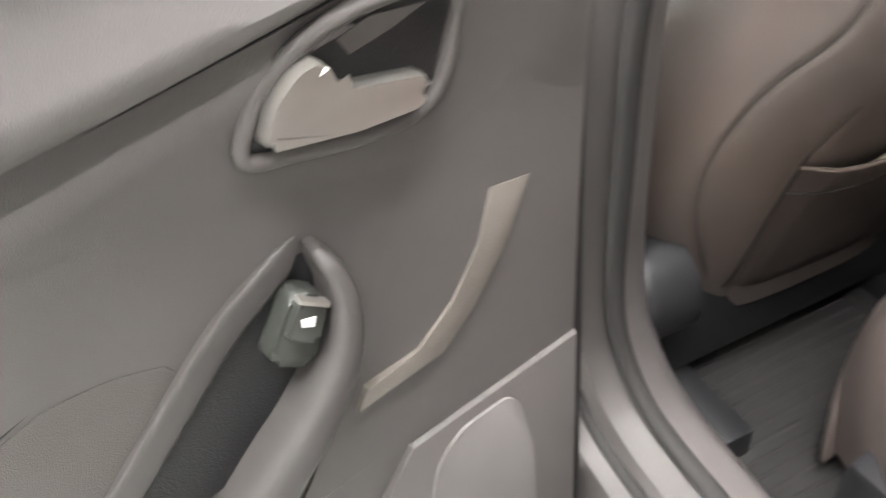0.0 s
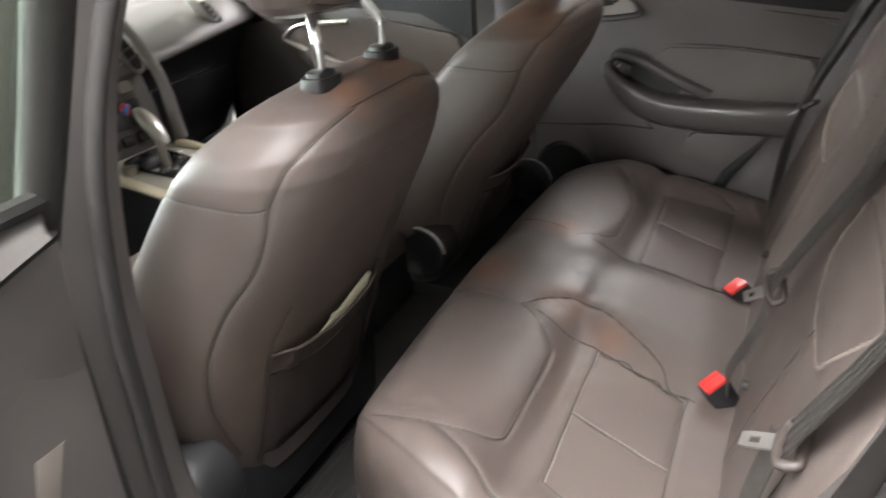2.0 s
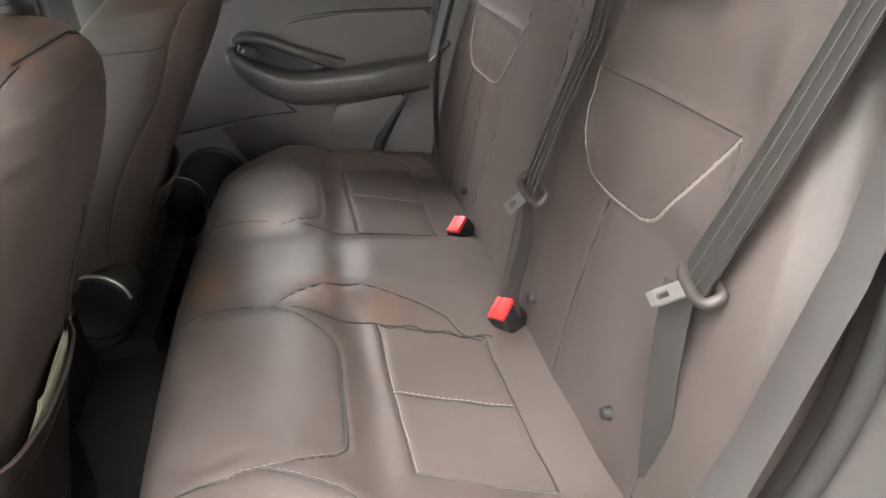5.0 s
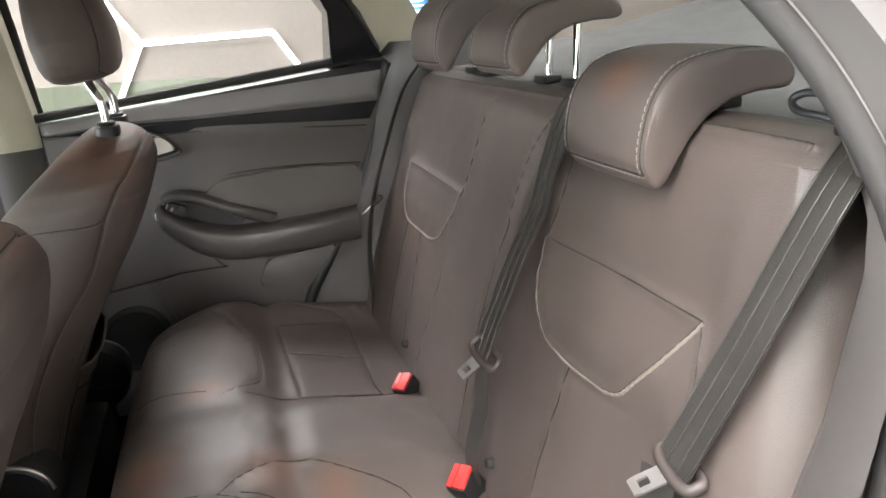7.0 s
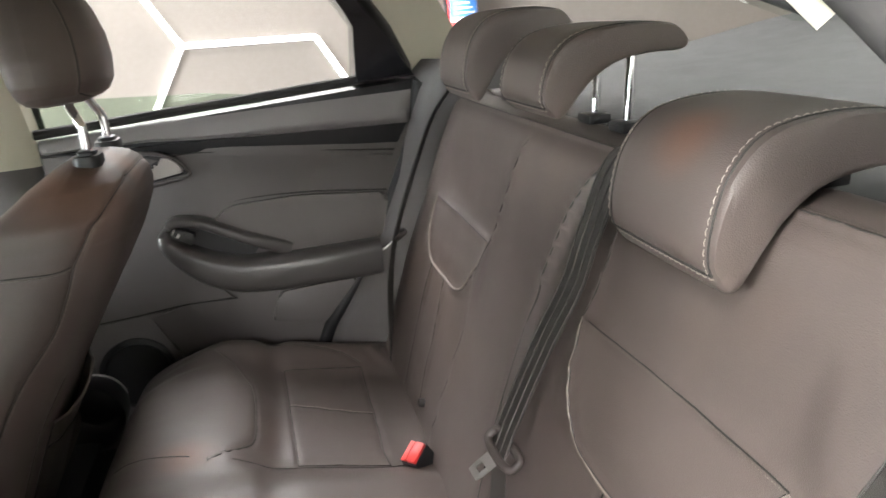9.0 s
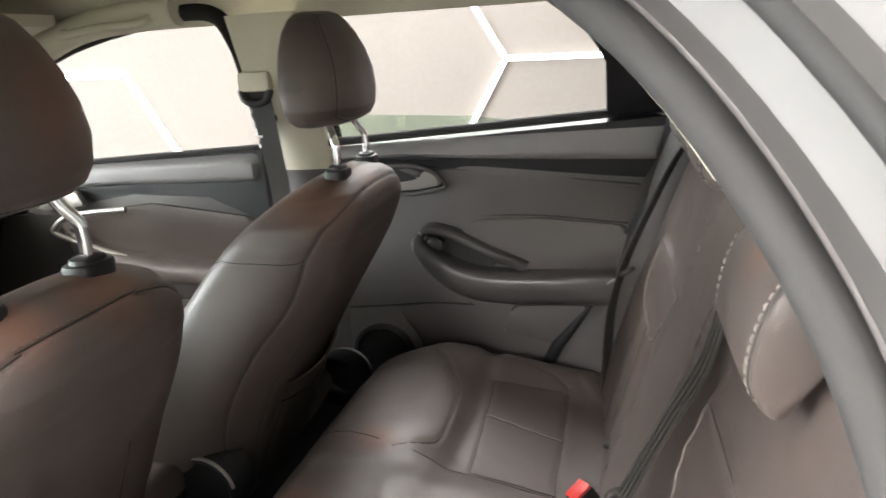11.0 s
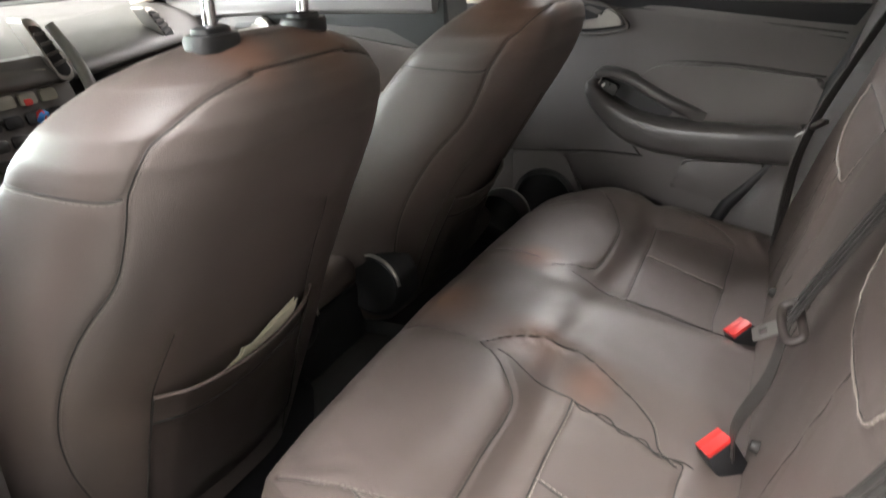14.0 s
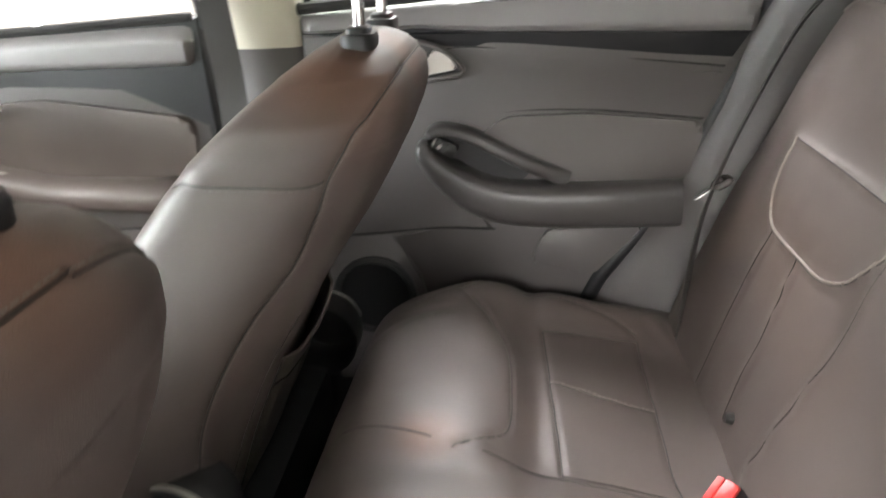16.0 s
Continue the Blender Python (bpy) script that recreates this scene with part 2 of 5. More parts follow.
def ribbon(points, across, width, thick=0.0018, bm=None):
    """A flat band along a path; across: its width's direction."""
    p = np.array(points, float)
    t = np.gradient(p, axis=0)
    t /= np.linalg.norm(t, axis=1)[:, None]
    rows = []
    ac = np.broadcast_to(np.array(across, float), p.shape)
    for i in range(len(p)):
        a = ac[i] - t[i] * (ac[i] @ t[i])
        a /= np.linalg.norm(a)
        nrm = np.cross(t[i], a)
        h = width / 2
        top = [p[i] + a * h * u + nrm * thick * (0.9 + 0.75 * np.cos(2 * np.pi * 1.75 * u)) for u in np.linspace(-0.97, 0.97, 31)]
        rows.append([p[i] - a * h] + top + [p[i] + a * h, p[i] - nrm * thick * 0.3])
    return grid(np.array(rows), wrap_v=True, bm=bm, cap=True)


def groove(bm, seams, depth=0.004, width=0.007, swell=0.0):
    """Presses seams into a skin. Each seam is a path near the skin; gives back the paths laid onto it, with normals."""

    bm.normal_update()
    bmesh.ops.recalc_face_normals(bm, faces=bm.faces)
    bm.normal_update()
    tree = BVHTree.FromBMesh(bm)
    co = np.array([v.co for v in bm.verts])
    nr = np.array([v.normal for v in bm.verts])
    laid = []
    push = np.zeros(len(co))
    for path in seams:
        q, nn = [], []
        for p in path:
            hit, normal, _, _ = tree.find_nearest(Vector(p))
            q.append(hit)
            nn.append(normal)
        q, nn = np.array(q), np.array(nn)
        r = width * (9 if swell else 3)
        lo, hi = q.min(0) - r, q.max(0) + r
        near = np.where(((co > lo) & (co < hi)).all(1))[0]
        d = np.full(len(near), 9.0)
        for s in q:
            d = np.minimum(d, np.linalg.norm(co[near] - s, axis=1))
        push[near] = np.maximum(push[near], depth * np.exp(-(d / width) ** 2) + swell * np.exp(-d / (width * 2.5)))
        laid.append((q - nn * (depth + swell), nn))
    co = co - nr * push[:, None]
    for v, c in zip(bm.verts, co):
        v.co = c
    bm.normal_update()
    tree = BVHTree.FromBMesh(bm)
    out = []
    for q, nn in laid:
        q = np.array([tree.find_nearest(Vector(p))[0] for p in q]) + nn * 0.0003
        if len(q) > 12:
            for _ in range(3):
                q[2:-2] = (q[:-4] + q[1:-3] + q[2:-2] + q[3:-1] + q[4:]) / 5
        out.append((q, nn, tree))
    return out


def stitches(laid, off=0.0035, length=0.0052, gap=0.002, r=0.0006):
    """Thread beside a seam: short raised stitches lying on the skin."""
    bm = bmesh.new()
    for q, nn, tree in laid:
        l = np.r_[0, np.cumsum(np.linalg.norm(np.diff(q, axis=0), axis=1))]
        at = lambda s, arr: np.array([np.interp(s, l, arr[:, j]) for j in range(3)])
        s = 0.0
        while s + length < l[-1]:
            a, b = at(s, q), at(s + length, q)
            n = at(s, nn)
            t = (b - a) / (np.linalg.norm(b - a) + 1e-9)
            side = np.cross(n, t) * off
            a, b = [np.array(tree.find_nearest(Vector(p + side))[0]) for p in (a, b)]
            tube([a, (a + b) / 2 + n * 0.0009, b], r, 4, bm=bm)
            s += length + gap
    return bm


def piping(laid, r=0.0024, off=0.0024):
    """A welt sewn along a seam."""
    bm = bmesh.new()
    for q, nn, tree in laid:
        t = np.gradient(q, axis=0)
        t /= np.linalg.norm(t, axis=1)[:, None] + 1e-9
        side = np.cross(nn, t) * off
        tube(np.array([tree.find_nearest(Vector(p))[0] for p in q + side]) + nn * 0.0004, r, 8, bm=bm)
    return bm


def seam_cord(laid, r=0.0012):
    bm = bmesh.new()
    for q, *_ in laid:
        tube(q, r, 6, bm=bm)
    return bm


# ---------------------------------------------------------------- showroom
GROUND = 0.06
ROOM_X0, ROOM_X1, ROOM_Y0, ROOM_Y1, ROOM_H = -6.0, 2.93, -5.5, 6.5, 2.95


def room():
    t = 0.15
    tagged(part("floor", box(((ROOM_X0 + ROOM_X1) / 2, 0, GROUND - 0.05), (ROOM_X1 - ROOM_X0 + 1, ROOM_Y1 - ROOM_Y0 + 1, 0.1)), TILE, smooth=False),
           "pale grey polished showroom floor", "floor", kind="structure")
    tagged(part("ceiling", box(((ROOM_X0 + ROOM_X1) / 2, 0, ROOM_H + 0.05), (ROOM_X1 - ROOM_X0 + 1, ROOM_Y1 - ROOM_Y0 + 1, 0.1)), WHITE, smooth=False),
           "plain white showroom ceiling", "ceiling", kind="structure")
    h = ROOM_H - GROUND
    for name, c, s in (("wall_east", (ROOM_X1 + t / 2, 0, GROUND + h / 2), (t, ROOM_Y1 - ROOM_Y0, h)),
                       ("wall_west", (ROOM_X0 - t / 2, 0, GROUND + h / 2), (t, ROOM_Y1 - ROOM_Y0, h)),
                       ("wall_north", ((ROOM_X0 + ROOM_X1) / 2, ROOM_Y1 + t / 2, GROUND + h / 2), (ROOM_X1 - ROOM_X0, t, h)),
                       ("wall_south", ((ROOM_X0 + ROOM_X1) / 2, ROOM_Y0 - t / 2, GROUND + h / 2), (ROOM_X1 - ROOM_X0, t, h))):
        tagged(part(name, box(c, s), WALLP if name == "wall_east" else (PLASTER if name == "wall_west" else GREYWALL), smooth=False), "cream textured showroom wall" if name == "wall_east" else "plain painted showroom wall", "wall", kind="structure")


room()

# added glazed shop front: its glowing pane and lamp light the car from ahead
o = thing("added_window", (-1.9, ROOM_Y1, GROUND), "added wide shop window with a glowing pane", "window", kind="structure")
part("pane", box((-1.9, ROOM_Y1 - 0.006, 1.45), (4.8, 0.008, 2.3)), GLOW_PANE, o)
for x in (-4.3, -2.7, -1.1, 0.5):
    part("window_frame", box((x, ROOM_Y1 - 0.03, 1.45), (0.06, 0.06, 2.36), 0.006), SATIN, o)
lamp("front_fill", (-1.9, ROOM_Y1 - 0.07, 1.45), (-1.9, 0, 1.45), 4.7, 2.2, 420, (0.93, 0.97, 1.0))

# light tubes on the wall, in pieces of a honeycomb
def wall_lights():
    L = 0.612
    dy, dz = L * 0.5, L * 0.866
    a, b = (0.665, 1.218), (0.05, 1.208)
    runs = [(a, b), (a, (a[0] + dy, a[1] + dz)), (a, (a[0] + dy, a[1] - dz)), (b, (b[0] - dy, b[1] - dz)),
            ((2.808, 1.243), (3.42, 1.25)), ((2.808, 1.243), (2.808 - dy, 1.243 - dz)),
            ((3.42, 1.25), (3.42 + dy, 1.25 + dz))]
    for p, q in runs:
        p, q = np.array(p), np.array(q)
        d = (q - p) / np.linalg.norm(q - p)
        n = np.array([-d[1], d[0]]) * 0.0115
        o = thing("wall_light", (2.93, *p), "white glowing light tube mounted on the cream wall", "wall light", group="honeycomb lights on the wall")
        out = [p - n, q - n, q + n, p + n]
        part("diffuser", slab(out, lambda u, v, w: (2.93 - w, u, v), 0.006, 0.026, 0.005), TUBE_LIGHT, o)
        n2 = n * 1.25
        part("channel", slab([p - n2, q - n2, q + n2, p + n2], lambda u, v, w: (2.93 - w, u, v), 0.0, 0.0058, 0), WHITE, o)


wall_lights()

# unseen panels added to light the cabin; the last lamp aims at the bench
for x, y, watts, spread, aim in ((-1.25, 0.1, 11, 125, None), (-1.7, 1.6, 13, 140, None), (-2.7, 4.8, 45, 150, None), (-5.1, 1.2, 68, 165, None),
                                  (2.15, 1.6, 4, 150, None), (-0.4, 4.6, 50, 150, None), (2.25, 0.45, 1.6, 95, (0.15, 0.35, 0.7))):
    o = thing("fill_light", (x, y, ROOM_H), "added white oblong ceiling light panel, out of view, switched on", "ceiling light", group="ceiling light panels")
    part("frame", box((x, y, ROOM_H - 0.012), (1.44, 0.84, 0.024), 0.004), WHITE, o)
    part("diffuser", box((x, y, ROOM_H - 0.028), (1.36, 0.76, 0.01), 0.002), PANEL_LIGHT, o)
    lamp("fill_lamp", (x, y, ROOM_H - 0.05 if aim is None else ROOM_H - 0.42), aim or (x, y + 0.001, 0), 1.3 if aim is None else 1.0, 0.7 if aim is None else 1.2, watts, (1.0, 0.96, 0.968) if aim is None else (1.0, 0.97, 0.95), spread)


def extinguisher():
    x, y, z = 2.82, -0.65, 1.10
    o = thing("fire_extinguisher", (x, y, z), "red wall-hung fire extinguisher with a white and blue label", "fire extinguisher")
    prof = [(0.0, 0.0), (0.06, 0.0), (0.075, 0.015), (0.078, 0.05), (0.078, 0.40), (0.07, 0.44), (0.045, 0.47), (0.022, 0.485), (0.02, 0.51), (0.0, 0.51)]
    part("cylinder", grid(np.array([[(x + max(r, 1e-4) * np.cos(a), y + max(r, 1e-4) * np.sin(a), z + h) for a in np.linspace(0, 2 * np.pi, 32, endpoint=False)] for r, h in prof]), wrap_v=True), SIGNRED, o)
    wrap = lambda a0, a1, h0, h1, off: grid(np.array([[(x + (0.0786 + off) * np.cos(a), y + (0.0786 + off) * np.sin(a), z + h) for h in (h0, h1)] for a in np.linspace(a0, a1, 16)]))
    part("label", wrap(2.1, 4.2, 0.12, 0.36, 0.0), WHITE, o, "white label")
    part("label_band", wrap(2.15, 4.15, 0.14, 0.23, 0.0006), BLUE, o, "blue band of the label")
    for k, m in enumerate((SIGNRED, BLUE)):
        part("label_mark", wrap(2.45 + 0.75 * k, 2.95 + 0.75 * k, 0.26, 0.33, 0.0006), m, o)
    for k in range(3):
        part("label_bar", wrap(2.5, 3.8 - 0.2 * k, 0.155 + 0.022 * k, 0.163 + 0.022 * k, 0.0012), WHITE, o)
    part("valve", box((x, y, z + 0.53), (0.03, 0.03, 0.05), 0.006), DARK, o)
    part("lever", box((x - 0.03, y, z + 0.565), (0.11, 0.02, 0.012), 0.004), DARK, o)
    part("hose", tube(curve([(x - 0.02, y + 0.02, z + 0.53), (x - 0.07, y + 0.07, z + 0.45), (x - 0.06, y + 0.09, z + 0.25), (x - 0.04, y + 0.085, z + 0.1)], 30), 0.009, 8), RUBBER, o)
    part("bracket", box((2.915, y, z + 0.35), (0.03, 0.10, 0.05), 0.004), DARK, o)


extinguisher()


def staircase():
    o = thing("staircase", (2.3, -2.9, GROUND), "wooden stairs with a white handrail behind the car", "staircase")
    for k in range(9):
        part("step", box((2.35, -2.0 - 0.27 * k, GROUND + 0.17 * (k + 1) - 0.02), (1.1, 0.30, 0.04), 0.006), WOOD, o)
        part("riser", box((2.35, -1.86 - 0.27 * k, GROUND + 0.17 * (k + 0.5)), (1.08, 0.02, 0.15), 0.0), WHITE, o)
    for k in (0, 4, 8):
        y, z = -2.0 - 0.27 * k, GROUND + 0.17 * (k + 1)
        part("post", tube([(1.82, y, z), (1.82, y, z + 0.95)], 0.02, 12), WHITE, o)
    for h in (0.25, 0.5, 0.72, 0.95):
        part("rail", tube([(1.82, -1.9, GROUND + 0.14 + h), (1.82, -4.2, GROUND + 1.6 + h)], 0.016 if h < 0.9 else 0.024, 10), WHITE, o)


staircase()

# ---------------------------------------------------------------- car: seats
MID = 0.045
BACK = lambda z: np.interp(z, [0.50, 0.56, 0.62, 0.70, 0.78, 0.86, 0.955, 1.05, 1.11, 1.2], [0.182, 0.166, 0.150, 0.126, 0.101, 0.076, 0.041, 0.018, 0.004, -0.02])


def smoothstep(a, b, x):
    t = np.clip((x - a) / (b - a), 0, 1)
    return t * t * (3 - 2 * t)


def hump(x, c, w):
    return np.exp(-((x - c) / w) ** 2)


bench = thing("rear_bench", (0.05, 0.30, 0.36), "dark brown leather rear bench seat with pale stitching", "bench seat")


def rear_cushion():
    o = bench
    prof = curve([(0.06, 0.56), (0.075, 0.600), (0.12, 0.612), (0.20, 0.619), (0.28, 0.638), (0.345, 0.655), (0.385, 0.662), (0.415, 0.678), (0.46, 0.690), (0.53, 0.695), (0.588, 0.689), (0.624, 0.667), (0.642, 0.62), (0.638, 0.54), (0.618, 0.42)], 230)
    # across: position and drop of the rolled ends
    ends = curve([(-0.575, -0.25), (-0.600, -0.12), (-0.602, -0.045), (-0.582, -0.010), (-0.54, 0.0), (-0.3, 0.0), (0.0, 0.0), (0.3, 0.0), (0.56, 0.0),
                  (0.615, -0.008), (0.642, -0.04), (0.645, -0.12), (0.62, -0.25)], 400)
    taper_y, taper = [0.10, 0.25, 0.39, 0.46, 0.52, 0.57, 0.61, 0.645], [1.0, 0.985, 0.945, 0.905, 0.855, 0.81, 0.765, 0.72]
    P = np.zeros((len(ends), len(prof), 3))
    for i, (u, drop) in enumerate(ends):
        for j, (y, z) in enumerate(prof):
            front = np.interp(y, taper_y, taper)
            front = front + (1 - front) * (0.16 if u > 0 else 0.0)
            x = MID + u * front
            d = abs(u)
            top = smoothstep(0.52, 0.62, z)
            yy = y - 0.016 * (d / 0.6) ** 2 * smoothstep(0.45, 0.6, y)
            # raised bolster at the ends, a crescent from the pad to the backrest
            ridge = 0.026 * hump(d, 0.545, 0.055) * smoothstep(0.10, 0.20, y) * smoothstep(0.60, 0.46, y)
            # the two front pads stand over the strip behind them
            in_pad = smoothstep(0.10, 0.16, abs(x - MID)) * smoothstep(0.52, 0.46, d)
            pad = 0.010 * in_pad * smoothstep(0.366, 0.420, y - 0.03 * smoothstep(0.24, 0.15, abs(x - MID)) - 0.04 * smoothstep(0.34, 0.47, d)) * smoothstep(0.64, 0.58, y)
            # centre place: a low dome narrowing towards the back
            half = np.interp(y, [0.15, 0.25, 0.35, 0.45, 0.60], [0.165, 0.155, 0.145, 0.125, 0.135])
            dome = (0.027 - 0.015 * smoothstep(0.34, 0.48, y)) * smoothstep(half + 0.01, half - 0.09, abs(x - MID)) * smoothstep(0.10, 0.22, y) * smoothstep(0.645, 0.58, y)
            shelf = -0.004 * hump(y, 0.375, 0.018) * smoothstep(0.14, 0.18, abs(x - MID))
            wr = (0.0020 * noise.noise(Vector((x * 11, y * 11, 0.3))) + 0.0007 * noise.noise(Vector((x * 34, y * 30, 1.3))))
            r = math.hypot((x - 0.07) / 1.3, y - 0.42)
            wr += 0.0007 * hump(r, 0.030, 0.008) - 0.0009 * hump(r, 0.017, 0.010)
            for cx in (-0.39, 0.50):
                wr += 0.0016 * math.sin((x - cx) * 190 + 40 * y) * hump(x, cx, 0.03) * hump(y, 0.53, 0.03)
            for cx in (-0.52, 0.58):
                wr += 0.0022 * math.sin(170 * (y + 0.6 * abs(x - cx))) * hump(x, cx, 0.04) * hump(y, 0.17, 0.035)
            P[i, j] = (x, yy, z + drop * (1 if z > 0.58 else max(0, (z - 0.42) / 0.16)) + (ridge + pad + dome + shelf + wr) * top)
    bm = grid(P)
    top = lambda pts, n=70: [(p[0], p[1], 0.67) for p in line(pts, n)]
    arc = lambda pts, n=90: [(p[0], p[1], 0.69) for p in curve(pts, n)]
    main = [arc([(-0.398, 0.585), (-0.402, 0.54), (-0.410, 0.487), (-0.392, 0.440), (-0.374, 0.405), (-0.350, 0.391), (-0.28, 0.394), (-0.20, 0.394), (-0.170, 0.402), (-0.145, 0.424), (-0.11, 0.456), (-0.084, 0.488)], 170),
            arc([(-0.084, 0.488), (-0.052, 0.462), (-0.030, 0.41), (-0.038, 0.36), (-0.072, 0.30), (-0.112, 0.24), (-0.145, 0.205)], 120),
            arc([(0.186, 0.474), (0.205, 0.442), (0.224, 0.414), (0.242, 0.402), (0.275, 0.398), (0.35, 0.401), (0.405, 0.405), (0.428, 0.412), (0.48, 0.438), (0.54, 0.483), (0.565, 0.53), (0.57, 0.58)], 160),
            arc([(0.54, 0.483), (0.575, 0.42), (0.580, 0.33), (0.555, 0.25), (0.515, 0.205)], 90),
            arc([(-0.410, 0.487), (-0.448, 0.42), (-0.478, 0.34), (-0.47, 0.25), (-0.43, 0.195)], 90)]
    fine = [top([(-0.108, 0.352), (-0.27, 0.349), (-0.40, 0.342)]), top([(-0.108, 0.352), (-0.124, 0.285), (-0.134, 0.205)]), top([(-0.262, 0.350), (-0.276, 0.27), (-0.292, 0.205)]), top([(-0.40, 0.342), (-0.425, 0.20)]),
            top([(-0.134, 0.205), (-0.425, 0.200)]), top([(0.19, 0.350), (0.50, 0.362)]), top([(0.19, 0.350), (0.20, 0.21)]), top([(0.375, 0.357), (0.355, 0.21)]),
            top([(0.50, 0.362), (0.512, 0.209)]), top([(0.20, 0.21), (0.512, 0.209)])]
    split = [arc([(-0.072, 0.605), (-0.074, 0.56), (-0.078, 0.53), (-0.080, 0.51)], 60), arc([(0.212, 0.60), (0.21, 0.56), (0.205, 0.53), (0.196, 0.497)], 60),
             arc([(-0.092, 0.46), (-0.102, 0.42), (-0.112, 0.34), (-0.126, 0.26), (-0.136, 0.19)], 120), arc([(0.186, 0.44), (0.186, 0.40), (0.192, 0.32), (0.20, 0.24), (0.205, 0.19)], 120)]
    l1 = groove(bm, main, 0.0032, 0.0036)
    l2 = groove(bm, fine, 0.0026, 0.0034, 0.0006)
    l3 = groove(bm, split, 0.0012, 0.006)
    c = part("cushion", bm, LEATHER, o)
    for laid in l1 + l2 + l3:
        part("seam", seam_cord([laid], 0.0009), SEAM, c, "dark sewn seam")
    part("stitching", stitches([l2[2], l2[7], l2[0]], 0.0032), THREAD, c, "pale thread stitching")["kind"] = "stuff"
    part("thread", stitches(l1, 0.0028, r=0.0005), THREAD_DIM, c, "leather-brown thread")["kind"] = "stuff"
    part("base", box((0.045, 0.33, 0.44), (1.04, 0.44, 0.2), 0.02), DARK, o)


rear_cushion()


def rear_back():
    o = bench
    mx = 0.02
    zz = [(BACK(z), z) for z in (0.56, 0.66, 0.76, 0.86, 0.95, 1.03)] + [(0.007, 1.082), (-0.006, 1.107), (-0.028, 1.120), (-0.055, 1.122), (-0.077, 1.110), (-0.085, 1.08), (-0.085, 1.0)]
    prof = curve(zz, 220)
    ends = curve([(-0.575, -0.14), (-0.598, -0.085), (-0.600, -0.03), (-0.578, -0.006), (-0.53, 0), (-0.3, 0), (0, 0), (0.3, 0), (0.53, 0), (0.578, -0.006), (0.605, -0.03), (0.605, -0.085), (0.58, -0.14)], 360)
    P = np.zeros((len(ends), len(prof), 3))
    for i, (u, drop) in enumerate(ends):
        for j, (y, z) in enumerate(prof):
            f = smoothstep(-0.06, 0.0, y) * smoothstep(1.125, 1.08, z)
            shrink = np.interp(z, [0.56, 0.70, 0.85, 1.0, 1.08, 1.13], [1.05, 1.04, 1.0, 0.935, 0.895, 0.87])
            x = mx + u * shrink
            d = abs(u)
            bol = 0.013 * hump(d, 0.53, 0.06) * f * smoothstep(1.1, 0.95, z)
            cl, cr = np.interp(z, [0.6, 0.8, 0.95, 1.1], [-0.005, -0.012, -0.02, -0.095]), np.interp(z, [0.65, 0.8, 0.95, 1.1], [0.22, 0.19, 0.172, 0.118])
            cen = 0.008 * smoothstep(cl - 0.015, cl + 0.015, x) * smoothstep(cr + 0.015, cr - 0.015, x) * f
            pw = 0.0
            for px in (-0.285, 0.325):
                pw += smoothstep(0.175, 0.135, abs(x - px)) * (0.008 * smoothstep(0.845, 0.90, z) * smoothstep(0.985, 0.925, z) - 0.005 * hump(z, 1.02, 0.06))
            wr = 0.0017 * noise.noise(Vector((x * 10, z * 10, 5.3))) + 0.0005 * noise.noise(Vector((x * 30, z * 30, 2.3)))
            P[i, j] = (x, y + drop * (1 if z < 1.1 else 0.6) + bol + cen + pw * f + wr, z)
    bm = grid(P)
    on = lambda pts: [(p[0], BACK(p[1]) + 0.008, p[1]) for p in pts]
    main = [on(curve([(-0.129, 0.963), (-0.137, 0.94), (-0.152, 0.905), (-0.180, 0.868), (-0.205, 0.857), (-0.256, 0.854), (-0.320, 0.857), (-0.352, 0.866), (-0.375, 0.888), (-0.404, 0.920), (-0.440, 0.968)], 130)),
            on(line([(-0.129, 0.963), (-0.29, 0.967), (-0.440, 0.968)], 70)),
            on(curve([(0.182, 0.953), (0.180, 0.93), (0.196, 0.905), (0.222, 0.875), (0.258, 0.858), (0.30, 0.852), (0.39, 0.852), (0.43, 0.856), (0.450, 0.875), (0.467, 0.92), (0.474, 0.957)], 130)),
            on(line([(0.182, 0.953), (0.474, 0.957)], 60)),
            on(line([(-0.254, 0.853), (-0.247, 0.80), (-0.240, 0.74), (-0.238, 0.62)], 70)), on(line([(0.34, 0.851), (0.33, 0.78), (0.325, 0.64)], 70)),
            on(curve([(-0.440, 0.968), (-0.470, 0.85), (-0.478, 0.72), (-0.47, 0.62)], 90)), on(curve([(0.42, 0.855), (0.43, 0.78), (0.435, 0.70), (0.435, 0.62)], 90)),
            [(p, -0.016, 1.114) for p in np.linspace(-0.485, 0.50, 200)]]
    split = [on(line([(0.113, 1.105), (0.140, 1.022), (0.172, 0.950), (0.180, 0.88), (0.192, 0.787), (0.222, 0.64)], 130)), on(line([(-0.098, 1.108), (-0.059, 1.052), (-0.024, 0.972), (-0.013, 0.89), (-0.008, 0.80), (-0.01, 0.64)], 130))]
    edge = [on(curve([(-0.155, 1.105), (-0.145, 1.03), (-0.129, 0.963)], 60))]
    l1 = groove(bm, main, 0.0028, 0.0036, 0.0012)
    l2 = groove(bm, edge, 0.002, 0.0036, 0.0006)
    l3 = groove(bm, split, 0.0032, 0.0042, 0.0008)
    c = part("backrest", bm, LEATHER, o)
    for laid in l1 + l2 + l3:
        part("seam", seam_cord([laid], 0.0009), SEAM, c, "dark sewn seam")
    for k in (0, 2):
        part("piping", piping([l1[k]], 0.0020, 0.002), PIPING, c, "paler leather welt round the panel")
